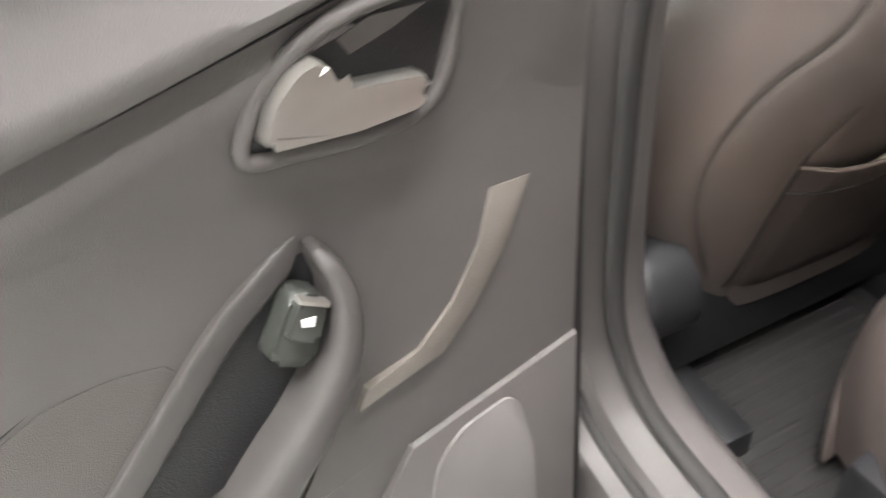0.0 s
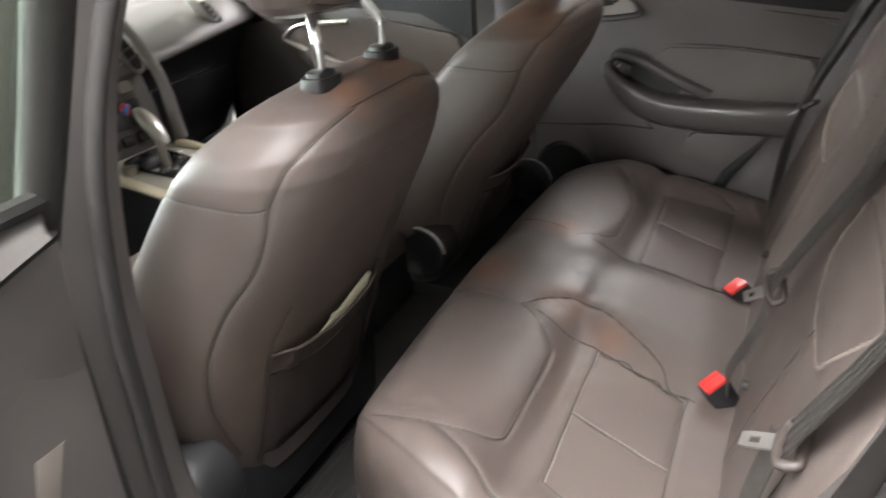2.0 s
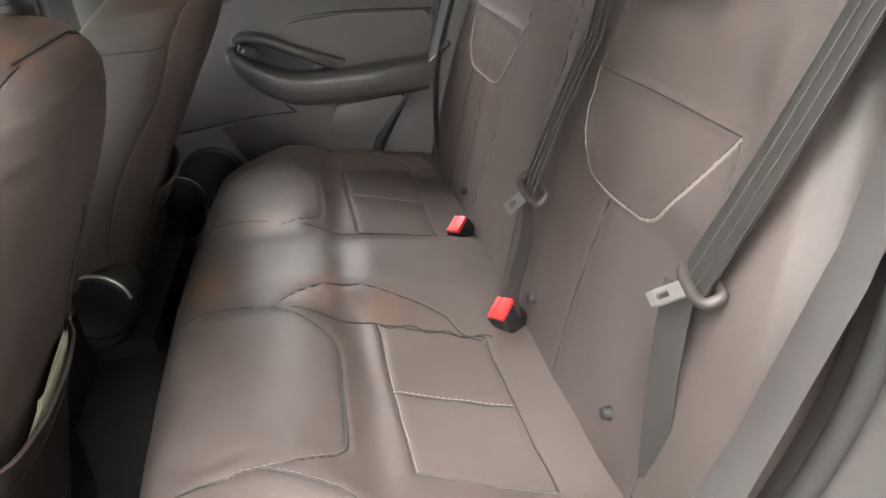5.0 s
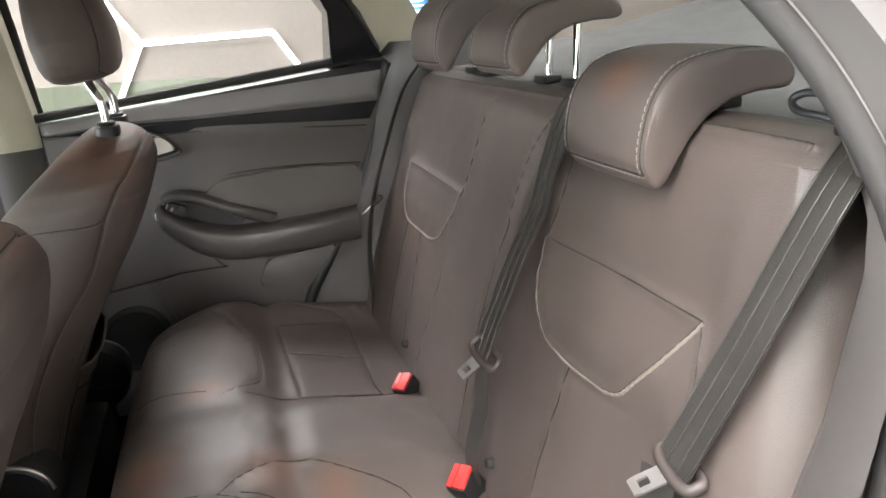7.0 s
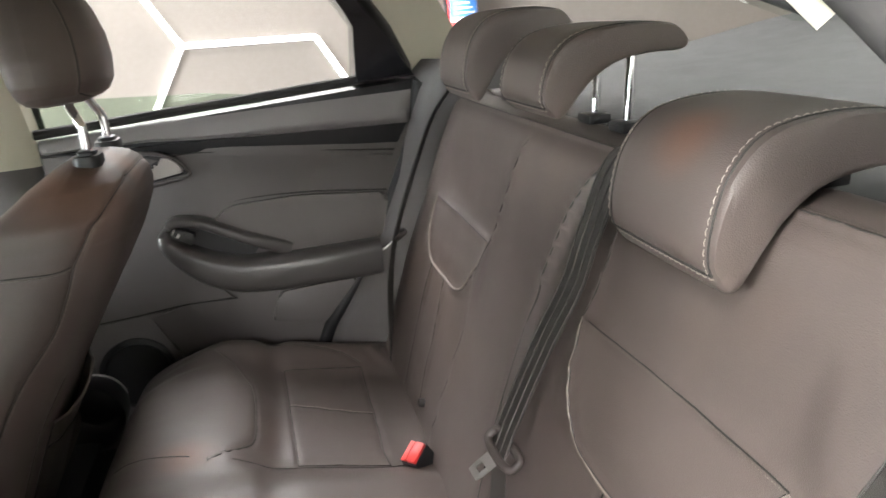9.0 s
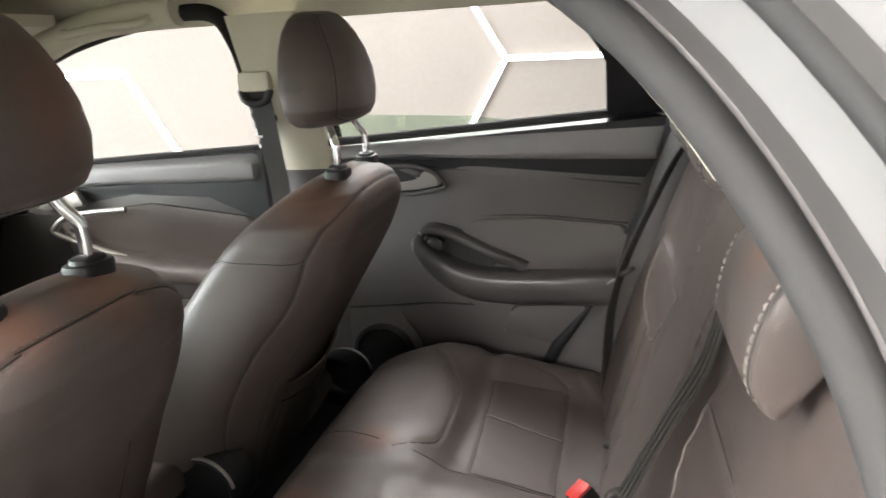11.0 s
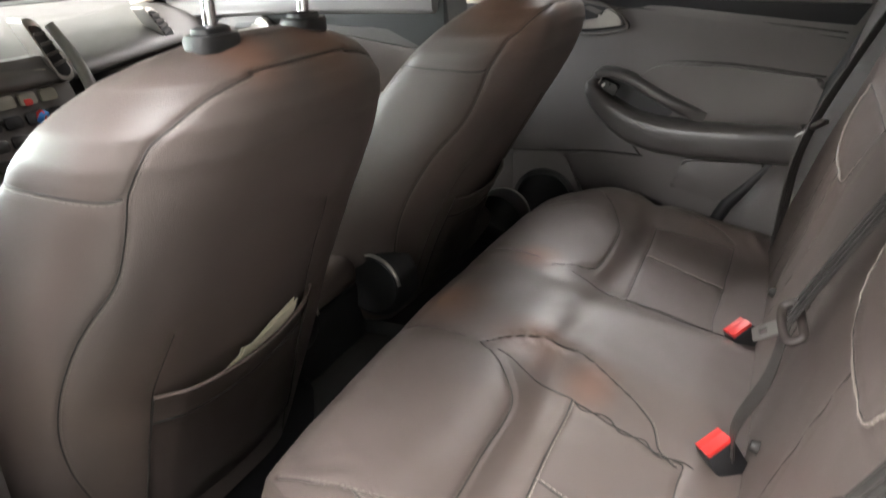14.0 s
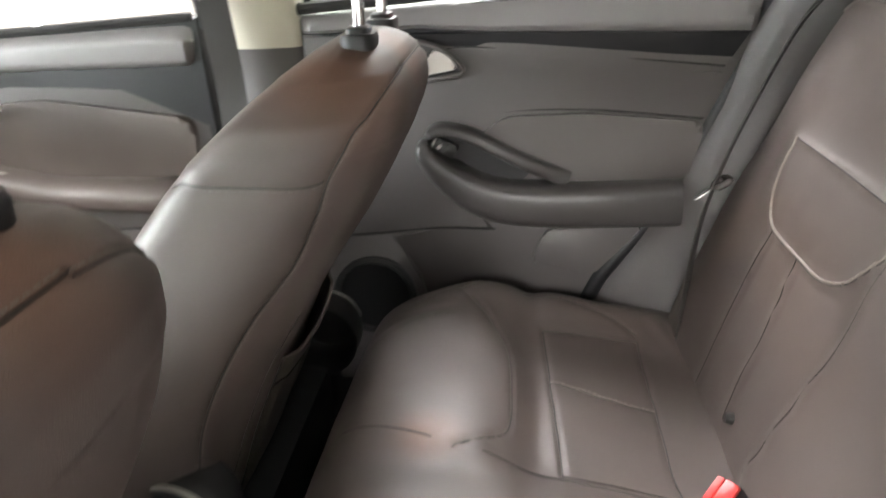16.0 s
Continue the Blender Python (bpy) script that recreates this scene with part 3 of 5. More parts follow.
    part("stitching", stitches([l1[0], l1[2], l1[4], l1[5]], 0.0032, r=0.0005), THREAD, c, "pale thread stitching")["kind"] = "stuff"
    part("thread", stitches([l1[1], l1[3]] + l1[6:] + l2 + l3, 0.0028, r=0.0005), THREAD_DIM, c, "leather-brown thread")["kind"] = "stuff"
    for x, z in ((-0.384, 0.667), (-0.124, 0.660), (0.305, 0.652)):
        part("button", tube([(x, BACK(z) + 0.0, z), (x, BACK(z) + 0.009, z + 0.002)], [0.008, 0.006], 14), SEAM, c, "small round black plug")


rear_back()


def rear_headrest(cx, lift, half, tall=1.0):
    o = thing("rear_headrest", (cx, -0.03, 1.12), "dark leather comma-shaped rear head restraint, " + ("raised on chrome posts" if lift > 0.03 else "pushed down on the seat"), "head restraint", group="rear head restraints")
    # side outline, clockwise from the lower front edge
    out = curve([(0.041, 1.068), (0.052, 1.085), (0.050, 1.115), (0.038, 1.148), (0.012, 1.173), (-0.035, 1.181), (-0.085, 1.177), (-0.105, 1.161), (-0.110, 1.147), (-0.101, 1.138), (-0.068, 1.138), (-0.030, 1.130),
                 (-0.004, 1.110), (0.014, 1.086), (0.025, 1.068), (0.033, 1.063)], 64, closed=True)
    up = lambda z: 1.06 + (z - 1.06) * tall + lift
    rows = []
    for u, k in [(-1, 0.0), (-1, 0.55), (-0.99, 0.82), (-0.955, 0.93), (-0.90, 0.98), (-0.82, 1), (-0.4, 1.01), (0, 1.015), (0.4, 1.01), (0.82, 1), (0.90, 0.98), (0.955, 0.93), (0.99, 0.82), (1, 0.55), (1, 0.0)]:
        cy = np.clip(out[:, 0], -0.09, 0.034)
        core = np.stack([cy, np.interp(cy, [-0.09, -0.04, 0.0, 0.034], [1.158, 1.157, 1.140, 1.095])], 1)
        q = core + (out - core) * k
        rows.append([(cx + half * u * (0.95 + 0.08 * (p[1] - 1.06) / 0.13), p[0], up(p[1])) for p in q])
    bm = grid(np.array(rows), wrap_v=True)
    bmesh.ops.remove_doubles(bm, verts=bm.verts, dist=1e-5)
    bmesh.ops.subdivide_edges(bm, edges=[e for e in bm.edges if e.calc_length() > 0.02], cuts=2, use_grid_fill=True)
    seams = []
    for s in (-1, 1):
        seams.append([(cx + s * half * 0.88, p[0], up(p[1])) for p in curve([(0.047, 1.078), (0.052, 1.10), (0.038, 1.148), (0.012, 1.173), (-0.035, 1.181), (-0.085, 1.177), (-0.105, 1.161)], 70)])
    seams.append([(x, 0.048, up(1.078)) for x in np.linspace(cx - half * 0.88, cx + half * 0.88, 60)])
    laid = groove(bm, seams, 0.0025, 0.005)
    part("pad", bm, LEATHER, o)
    part("seam", seam_cord(laid, 0.0011), SEAM, o)
    part("stitching", stitches(laid, r=0.0005), THREAD, o, "pale thread stitching")["kind"] = "stuff"
    for s in (-0.041, 0.041):
        part("post", tube([(cx + s, -0.055, 1.10), (cx + s, -0.062, up(1.15))], 0.0055, 14), CHROME, o, "chrome post")
        part("post_guide", box((cx + s, -0.055, 1.129), (0.036, 0.028, 0.012), 0.004), DARK, o)


rear_headrest(-0.281, 0.0, 0.081)
rear_headrest(0.008, 0.086, 0.074, 0.76)
rear_headrest(0.305, 0.077, 0.080, 1.02)


def front_seat(cx, gy, gz, paper, lean):
    """gy, gz: place of the head restraint's guides; lean: how much more upright the back stands."""
    o = thing("bucket_seat", (cx, gy + 0.2, 0.36), "dark brown leather front seat" + (" with papers in the back pocket" if paper else " with an empty back pocket"), "car seat", group="front seats")
    HS = [-0.60, -0.50, -0.42, -0.34, -0.28, -0.22, -0.17, -0.12, -0.08, -0.055, -0.035, -0.020, -0.008, 0.0, 0.005]
    WS = [0.190, 0.232, 0.256, 0.258, 0.250, 0.236, 0.222, 0.213, 0.209, 0.199, 0.177, 0.158, 0.128, 0.095, 0.062]
    REAR = [0.215, 0.180, 0.150, 0.113, 0.077, 0.038, 0.004, -0.026, -0.044, -0.051, -0.050, -0.043, -0.032, -0.020, -0.010]
    FRONT = [0.37, 0.36, 0.345, 0.325, 0.300, 0.268, 0.235, 0.195, 0.155, 0.125, 0.100, 0.080, 0.058, 0.040, 0.022]
    rear_line = lambda h: gy + np.interp(h, HS, REAR) + lean * h
    z0 = gz - 0.004
    hh = np.r_[np.linspace(-0.60, -0.09, 110), np.linspace(-0.087, -0.024, 34), np.linspace(-0.022, 0.005, 26)]
    smooth = lambda tab: np.interp(hh, HS, tab)
    kern = np.array([1, 3, 5, 6, 5, 3, 1], float) / 24
    ease = lambda v: np.r_[v[:3], np.convolve(v, kern, "valid"), v[-3:]]
    WW, RR, FF = ease(smooth(WS)), ease(smooth(REAR)), ease(smooth(FRONT))
    rows = []
    n = 280
    for h, w, rr, ff in zip(hh, WW, RR, FF):
        rear, front = gy + rr + lean * h, gy + ff + lean * h
        t = smoothstep(-0.05, 0.005, h)
        d = max(0.004, front - rear)
        e = 5.4 - 2.6 * t
        sweep = 0.047 * (1 - 0.6 * t)
        pts = []
        for a in np.linspace(0, 2 * np.pi, n, endpoint=False):
            c, s = np.cos(a), np.sin(a)
            px = w * np.sign(c) * abs(c) ** (2 / e)
            py = d / 2 * np.sign(s) * abs(s) ** (2 / e)
            k = abs(px) / w
            # the sides of the rear face are swept forward, the middle of the front is hollow
            py += sweep * k ** 4 * (1.0 if py < 0 else 0.25) * (1 - 0.5 * (py / d + 0.5)) - ((1 - t) * 0.025 * (1 - k * k) if py > 0 else 0)
            wr = 0.0016 * noise.noise(Vector((px * 9 + cx * 7, h * 9, py * 9))) + 0.0005 * noise.noise(Vector((px * 31, h * 31, 3.0)))
            pts.append((cx + px, rear + d / 2 + py + wr, z0 + h))
        rows.append(pts)
    bm = grid(np.array(rows), wrap_v=True, cap=True)
    seams, cross = [], []
    for s in (-1, 1):
        edge = [(cx + s * p[0], gy + p[1] + lean * p[2], z0 + p[2]) for p in curve([(0.075, -0.042, -0.021), (0.125, -0.032, -0.034), (0.165, -0.022, -0.050), (0.187, -0.012, -0.066), (0.193, 0.004, -0.09), (0.197, 0.014, -0.107), (0.198, 0.028, -0.141),
                                                                                   (0.200, 0.056, -0.189), (0.222, 0.100, -0.242), (0.232, 0.144, -0.313), (0.230, 0.168, -0.383), (0.212, 0.180, -0.46), (0.19, 0.185, -0.53)], 190)]
        seams.append(edge)
        cross.append([(cx + s * 0.2, gy + y + lean * -0.107, z0 - 0.107 + 0.02 * (y - 0.014)) for y in np.linspace(0.014, 0.165, 70)])
    topseam = [(x, gy - 0.042, z0 - 0.020) for x in np.linspace(cx - 0.078, cx + 0.078, 80)]
    uprights = [[(cx + p[0], rear_line(p[1]) + 0.01, z0 + p[1]) for p in line(q, 90)] for q in ([(-0.137, -0.268), (-0.148, -0.34), (-0.135, -0.585)], [(0.072, -0.184), (0.112, -0.335), (0.118, -0.585)])]
    laid = groove(bm, seams, 0.0018, 0.0036, 0.0008)
    laid += groove(bm, uprights, 0.0016, 0.0036, 0.0008)
    laid += groove(bm, cross, 0.0014, 0.003)
    laid += groove(bm, [topseam], 0.0015, 0.004)
    skin = BVHTree.FromBMesh(bm)
    part("backrest", bm, LEATHER, o)
    part("seam", seam_cord(laid, 0.0008), SEAM, o)
    part("thread", stitches(laid[:2] + laid[4:7], 0.0028, r=0.0005), THREAD_DIM, o, "leather-brown thread")["kind"] = "stuff"
    # map pocket: a slack flap over the lower back, open along its upper edge
    def rear_at(x, h):
        hit = skin.ray_cast(Vector((cx + x, gy - 0.5, z0 + h)), Vector((0, 1, 0)))[0]
        return hit.y if hit else rear_line(h) + 0.02
    x0, x1 = (-0.148, 0.122) if paper else (-0.112, 0.112)
    P = np.zeros((64, 44, 3))
    for i, u in enumerate(np.linspace(0, 1, 64)):
        for j, v in enumerate(np.linspace(0, 1, 44)):
            top = -0.347 + 0.010 * u - (0.020 if paper else 0.012) * np.sin(np.pi * u)
            h = top + (-0.595 - top) * v
            x = x0 + (x1 - x0) * u
            edge = min(1, 9 * u, 9 * (1 - u))
            bulge = (0.016 * np.sin(np.pi * u) ** 0.6 * (1 - v) ** 0.8 + 0.0025 * smoothstep(0.15, 0.12, v)) * edge - 0.010 * smoothstep(0.7, 1.0, v)
            bulge += 0.0014 * noise.noise(Vector((u * 5, v * 4, cx))) * edge
            P[i, j] = (cx + x, rear_at(x, h) - 0.0025 - bulge, z0 + h)
    pb = grid(P)
    bmesh.ops.solidify(pb, geom=pb.faces[:], thickness=0.002)
    mp = part("map_pocket", pb, LEATHER, o, "slack leather map pocket")
    part("pocket_hem", tube(P[:, 0] + np.array([0, -0.001, 0.0015]), 0.0026, 8), LEATHER, o)
    hem = P[:, 6] + np.array([0, -0.0008, 0])
    part("seam", seam_cord([(hem,)], 0.0012), SEAM, mp, "dark sewn hem line")
    for k in (0, -1):
        part("seam", seam_cord([(P[k, :36] + np.array([0, -0.0005, 0]),)], 0.0013), SEAM, mp)
    # recliner covers
    for s in (-1, 1):
        inner = s * (cx - MID) < 0
        c = np.array([cx + s * (0.222 if inner else 0.255), gy + (0.215 if inner else 0.170), z0 - (0.470 if inner else 0.515)])
        k = np.array([s * 1.0, 0, 0])
        reach = 1.0 if inner else 1.3
        rows = []
        for off, r in ((-0.03, 0.064), (0.010, 0.064), (0.020, 0.061), (0.027, 0.055), (0.0285, 0.050), (0.026, 0.046), (0.026, 0.001)):
            rows.append([c + k * off * reach + np.array([0, r * np.cos(a), r * np.sin(a)]) for a in np.linspace(0, 2 * np.pi, 48, endpoint=False)])
        rc = part("recliner_cover", grid(np.array(rows), wrap_v=True), DARK, o, "round black plastic hinge cover")
        part("rim", tube([c + k * 0.027 * reach + np.array([0, 0.057 * np.cos(a), 0.057 * np.sin(a)]) for a in np.linspace(0.02 * np.pi, 0.95 * np.pi, 32)], 0.0030, 8), SATIN, rc, "thin bright rim")
        if inner:
            part("screw_cap", tube([(cx + s * 0.224, gy + 0.19, z0 - 0.387), (cx + s * 0.232, gy + 0.19, z0 - 0.387)], 0.003, 10), WHITE, o, "tiny white cap")
    # cushion
    rows = []
    for t in np.linspace(0, 1, 30):
        y = gy + 0.19 + 0.41 * t
        w = 0.245 - 0.01 * t
        hz = 0.085 * (np.sin(np.pi * min(1, 0.12 + 0.88 * (1 - abs(2 * t - 1)) ** 0.5) / 2)) + 0.012
        rows.append([(cx + q[0], y, 0.60 + 0.05 * t + q[1]) for q in ring(w, hz, 40, 3.2)])
    part("cushion", grid(np.array(rows), wrap_v=True, cap=True), LEATHER, o)
    part("seat_shell", box((cx, gy + 0.36, 0.49), (0.44, 0.42, 0.14), 0.03), DARK, o)
    for s in (-0.19, 0.19):
        part("seat_rail", box((cx + s, gy + 0.33, 0.395), (0.045, 0.58, 0.05), 0.006), DARK, o)
    # head restraint
    hm, laid = headrest_mesh(cx, gy, gz)
    hd = part("headrest", hm, LEATHER, o)
    part("seam", seam_cord(laid, 0.0013), SEAM, hd)
    part("stitching", stitches(laid, 0.0032), THREAD_DIM, hd, "leather-brown stitching")["kind"] = "stuff"
    for s in (-0.07, 0.07):
        rows = [[(cx + s + q[0], gy + 0.002 + q[1], gz + h) for q in ring(a, b, 28, 3.2)] for a, b, h in ((0.026, 0.0175, -0.008), (0.0265, 0.018, 0.003), (0.025, 0.0165, 0.007), (0.019, 0.0125, 0.0075), (0.018, 0.012, 0.012), (0.014, 0.0095, 0.0135), (0.001, 0.001, 0.0135))]
        part("post_guide", grid(np.array(rows), wrap_v=True), DARK, o, "black plastic post guide")
        p = curve([(cx + s, gy + 0.002, gz), (cx + s, gy + 0.001, gz + 0.035), (cx + s * 0.97, gy + 0.004, gz + 0.05), (cx + s * 0.80, gy + 0.016, gz + 0.078), (cx + s * 0.76, gy + 0.020, gz + 0.13)], 30)
        part("post", tube(p, 0.0065, 16), CHROME, o, "bent chrome post")
    return o


def headrest_mesh(cx, gy, gz):
    hs = [0.072, 0.076, 0.085, 0.10, 0.13, 0.16, 0.19, 0.216, 0.235, 0.244, 0.248]
    ws = [0.075, 0.098, 0.112, 0.119, 0.122, 0.116, 0.106, 0.094, 0.080, 0.064, 0.040]
    back = [0.004, -0.014, -0.026, -0.034, -0.037, -0.034, -0.025, -0.012, 0.001, 0.010, 0.02]
    fore = [0.040, 0.056, 0.065, 0.071, 0.075, 0.076, 0.074, 0.068, 0.058, 0.050, 0.038]
    rows = []
    for h in np.r_[np.linspace(0.072, 0.10, 22), np.linspace(0.103, 0.215, 40), np.linspace(0.218, 0.248, 22)]:
        w, b, f = (np.interp(h, hs, v) for v in (ws, back, fore))
        q = ring(w, (f - b) / 2, 150, 3.6)
        side = (np.abs(q[:, 0]) / w) ** 3
        rows.append([(cx + a * (1 - 0.16 * (c < 0) * (-c / (f - b) * 2) ** 2), gy + (b + f) / 2 + c + (0.022 * s if c < 0 else 0.012 * s), gz + h) for (a, c), s in zip(q, side)])
    bm = grid(np.array(rows), wrap_v=True, cap=True)
    seams = []
    for s in (-1, 1):
        seams.append([(cx + s * np.interp(h, hs, ws) * 0.80, gy + np.interp(h, hs, back) + 0.006, gz + h) for h in np.linspace(0.082, 0.243, 70)])
    seams.append([(x, gy - 0.012, gz + 0.078) for x in np.linspace(cx - 0.08, cx + 0.08, 60)])
    laid = groove(bm, seams, 0.0026, 0.004, 0.001)
    return bm, laid


front_seat(-0.272, 0.632, 1.110, True, 0.12)
front_seat(0.357, 0.556, 1.115, False, 0.0)

# papers in the driver's pocket
o = thing("papers", (-0.29, 0.70, 0.75), "folded cream papers sticking out of the seat pocket", "papers")
rows = [(-0.362, -0.028), (-0.335, -0.010), (-0.300, 0.000), (-0.296, 0.009), (-0.276, 0.004), (-0.245, 0.016), (-0.210, 0.026), (-0.196, 0.030), (-0.199, 0.016), (-0.21, -0.012), (-0.25, -0.030), (-0.35, -0.036)]
for k in range(2):
    part("sheet", slab([(a + 0.004 * k, 0.746 + b * (1 - 0.12 * k)) for a, b in rows], lambda a, b, h: (a, 0.699 - 0.26 * (b - 0.76) - h, b), 0.002 * k, 0.002 * k + 0.0012, 0), PAPER, o, smooth=False)


# ---------------------------------------------------------------- car: rear doors
def door_pad(place, a0, a1, low, top, parent):
    """Soft pad under a window: full at its lower edge, rolling back towards the glass."""
    rows = []
    for a in np.linspace(a0, a1, 44):
        end = min(1.0, (a - a0) / 0.012 + 0.25, (a1 - a) / 0.012 + 0.25)
        z0, z1 = low(a), top(a)
        r = [place(a, z0 + 0.002, 0.0), place(a, z0, 0.012 * end)]
        for t in np.linspace(0, 1, 14):
            z = z0 + (z1 - z0) * t
            h = 0.036 * min(1.0, 0.72 + 2.2 * t) - 0.018 * t - 0.016 * t ** 5 - 0.30 * max(0.0, z - 1.04)
            r.append(place(a, z, h * end))
        r.append(place(a, z1 - 0.014, -0.018))
        rows.append(r)
    part("upper_pad", grid(np.array(rows)), TRIM_SOFT, parent, "soft grey upper door pad")


def rear_door(name, place, label, glass_drop, pod, slim=1.0):
    """place(a, z, h): a metres behind the hinge edge, at height z, h inboard of the door skin."""
    o = thing(name, place(0.35, 0.5, 0), label, "car door")
    sl = lambda pts, h0, h1, m, nm, bev=0.004, lab="", r=0.0: part(nm, slab(rounded(pts, r) if r else pts, place, h0, h1, bev), m, o, lab)
    sill = lambda a: 1.093 + 0.07 * a
    rear = [(0.70, 1.123), (0.69, 1.04), (0.59, 0.806), (0.47, 0.652), (0.40, 0.50), (0.36, 0.42)]
    sl([(0.0, 0.40), (0.0, sill(0) - 0.01), (0.70, sill(0.70) - 0.01)] + rear[1:], -0.09, 0.0, DARK, "shell", 0.004)
    sl([(0.004, 0.41), (0.004, 1.06), (0.69, 1.05)] + rear[1:], 0.0, 0.012, TRIM, "trim_base", 0.003)
    # upper pad, dark strip, bands
    door_pad(place, 0.004, 0.695, lambda a: np.interp(a, [0.0, 0.19, 0.30, 0.70], [1.062, 1.066, 1.058, 1.047] if slim == 1 else [1.075, 1.052, 1.037, 0.985]), sill, o)
    if slim == 1:
        sl([(0.03, 1.060), (0.30, 1.056), (0.683, 1.046), (0.662, 1.008), (0.36, 1.030), (0.24, 1.036), (0.10, 1.05)], 0.0, 0.020, DARK, "strip", 0.003)
    else:
        sl([(0.005, 1.076), (0.20, 1.052), (0.35, 1.030), (0.68, 0.988), (0.675, 0.976), (0.35, 1.018), (0.20, 1.040), (0.005, 1.064)], 0.0, 0.020, DARK, "strip", 0.004)
    sl([(0.005, 0.735), (0.005, 1.058), (0.10, 1.056), (0.245, 1.048), (0.664, 1.012), (0.65, 0.982), (0.28, 1.022), (0.22, 1.0), (0.20, 0.94), (0.24, 0.80), (0.30, 0.742), (0.20, 0.748)], 0.0, 0.018, TRIM, "front_panel", 0.004)
    if slim < 1:
        sl([(0.006, 0.90), (0.006, 1.072), (0.10, 1.060), (0.20, 1.048), (0.35, 1.026), (0.67, 0.984), (0.66, 0.966), (0.40, 0.996), (0.283, 0.989), (0.128, 0.945), (0.05, 0.91)], 0.0, 0.0215, TRIM, "upper_panel", 0.006)
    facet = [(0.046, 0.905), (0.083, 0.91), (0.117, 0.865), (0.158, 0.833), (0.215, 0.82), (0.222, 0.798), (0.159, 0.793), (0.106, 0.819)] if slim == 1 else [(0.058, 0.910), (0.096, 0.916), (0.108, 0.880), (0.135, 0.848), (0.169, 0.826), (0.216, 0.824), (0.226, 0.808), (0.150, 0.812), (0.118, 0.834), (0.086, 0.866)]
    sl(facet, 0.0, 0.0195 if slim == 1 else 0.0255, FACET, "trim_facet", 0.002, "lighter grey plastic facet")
    sl([(0.282, 1.019), (0.649, 0.979), (0.625, 0.913), (0.315, 0.929), (0.255, 0.895), (0.22, 0.94), (0.215, 1.0)], 0.0, 0.016, TRIM_SOFT, "middle_panel", 0.005)
    sl([(0.315, 0.925), (0.45, 0.928), (0.632, 0.911), (0.605, 0.81), (0.43, 0.808), (0.33, 0.845), (0.265, 0.885)] if slim == 1 else [(0.306, 0.904), (0.350, 0.919), (0.382, 0.921), (0.41, 0.915), (0.50, 0.885), (0.632, 0.85), (0.605, 0.79), (0.43, 0.80), (0.35, 0.86)], 0.0, 0.030 if slim == 1 else 0.0195, LEATHER_IN, "arm_pad", 0.012 if slim == 1 else 0.005, "leather padded arm panel", 0.02)
    if slim < 1:
        part("pad_seam", tube([place(a, z, 0.0172) for a, z in curve([(0.306, 0.906), (0.350, 0.921), (0.382, 0.923), (0.41, 0.917), (0.50, 0.887), (0.62, 0.855)], 50)], 0.0016, 8), SEAM, o, "dark seam round the arm panel")
    else:
        for path, h in (([(0.245, 0.900), (0.312, 0.9295), (0.45, 0.9315), (0.628, 0.914)], 0.0175), ([(0.20, 1.012), (0.245, 1.0345), (0.40, 1.022), (0.652, 0.995)], 0.0195),
                        ([(0.01, 0.733), (0.10, 0.738), (0.20, 0.7465), (0.30, 0.744)], 0.0215), ([(0.60, 0.806), (0.50, 0.772), (0.39, 0.745)], 0.0135)):
            part("panel_seam", tube([place(a, z, h) for a, z in curve(path, 40)], 0.0017, 8), SEAM, o, "dark joint between trim panels")
    # armrest: a bar from the switch tip, sweeping back, a rail above it and the pull cup between
    lower, upper = pod
    lo, up = curve(lower, 50), curve(upper, 50)
    rows = []
    for i, (a, z) in enumerate(lo):
        t = i / (len(lo) - 1)
        r = slim * np.interp(t, [0, 0.05, 0.2, 0.6, 1], [0.005, 0.012, 0.018, 0.030, 0.034])
        dp = np.interp(t, [0, 0.05, 0.2, 0.5, 0.9, 1], [0.012, 0.026, 0.034, 0.040, 0.040, 0.030])
        d = lo[min(i + 1, len(lo) - 1)] - lo[max(i - 1, 0)]
        d = d / np.linalg.norm(d)
        nn = np.array([-d[1], d[0]])
        rows.append([place(a + nn[0] * q[1], z + nn[1] * q[1], (0.030 if slim == 1 else 0.026) + q[0]) for q in ring(dp * (1 if slim == 1 else 0.62), r, 32, 3.4)])
    part("armrest", grid(np.array(rows), wrap_v=True, cap=True), ARM, o, "smooth dark armrest bar")
    rows = []
    for i, (a, z) in enumerate(up):
        t = i / (len(up) - 1)
        d = up[min(i + 1, len(up) - 1)] - up[max(i - 1, 0)]
        d = d / np.linalg.norm(d)
        nn = np.array([-d[1], d[0]])
        r = (1 if slim == 1 else 0.85) * np.interp(t, [0, 0.1, 1], [0.004, 0.010, 0.013])
        rows.append([place(a + nn[0] * q[1], z + nn[1] * q[1], (0.028 if slim == 1 else 0.018) + q[0] * (1 if slim == 1 else 0.28)) for q in ring(np.interp(t, [0, 0.1, 0.8, 1], [0.012, 0.026, 0.024, 0.012]), r, 24, 3 if slim == 1 else 5)])
    part("pull_rail", grid(np.array(rows), wrap_v=True, cap=True), ARM, o, "smooth dark pull rail")
    k = 34
    cup = [tuple(q) for q in lo[3:k]] + [tuple(q) for q in up[k + 8:3:-1]]
    sl(cup, 0.004, 0.0215, DARK, "pull_cup", 0.0)
    c0, c1 = (lo[7] + up[8]) / 2, (lo[16] + up[17]) / 2
    ax = (c1 - c0) / np.linalg.norm(c1 - c0)
    nx = np.array([-ax[1], ax[0]])
    q = lambda u, v: tuple(c0 + ax * u + nx * v)
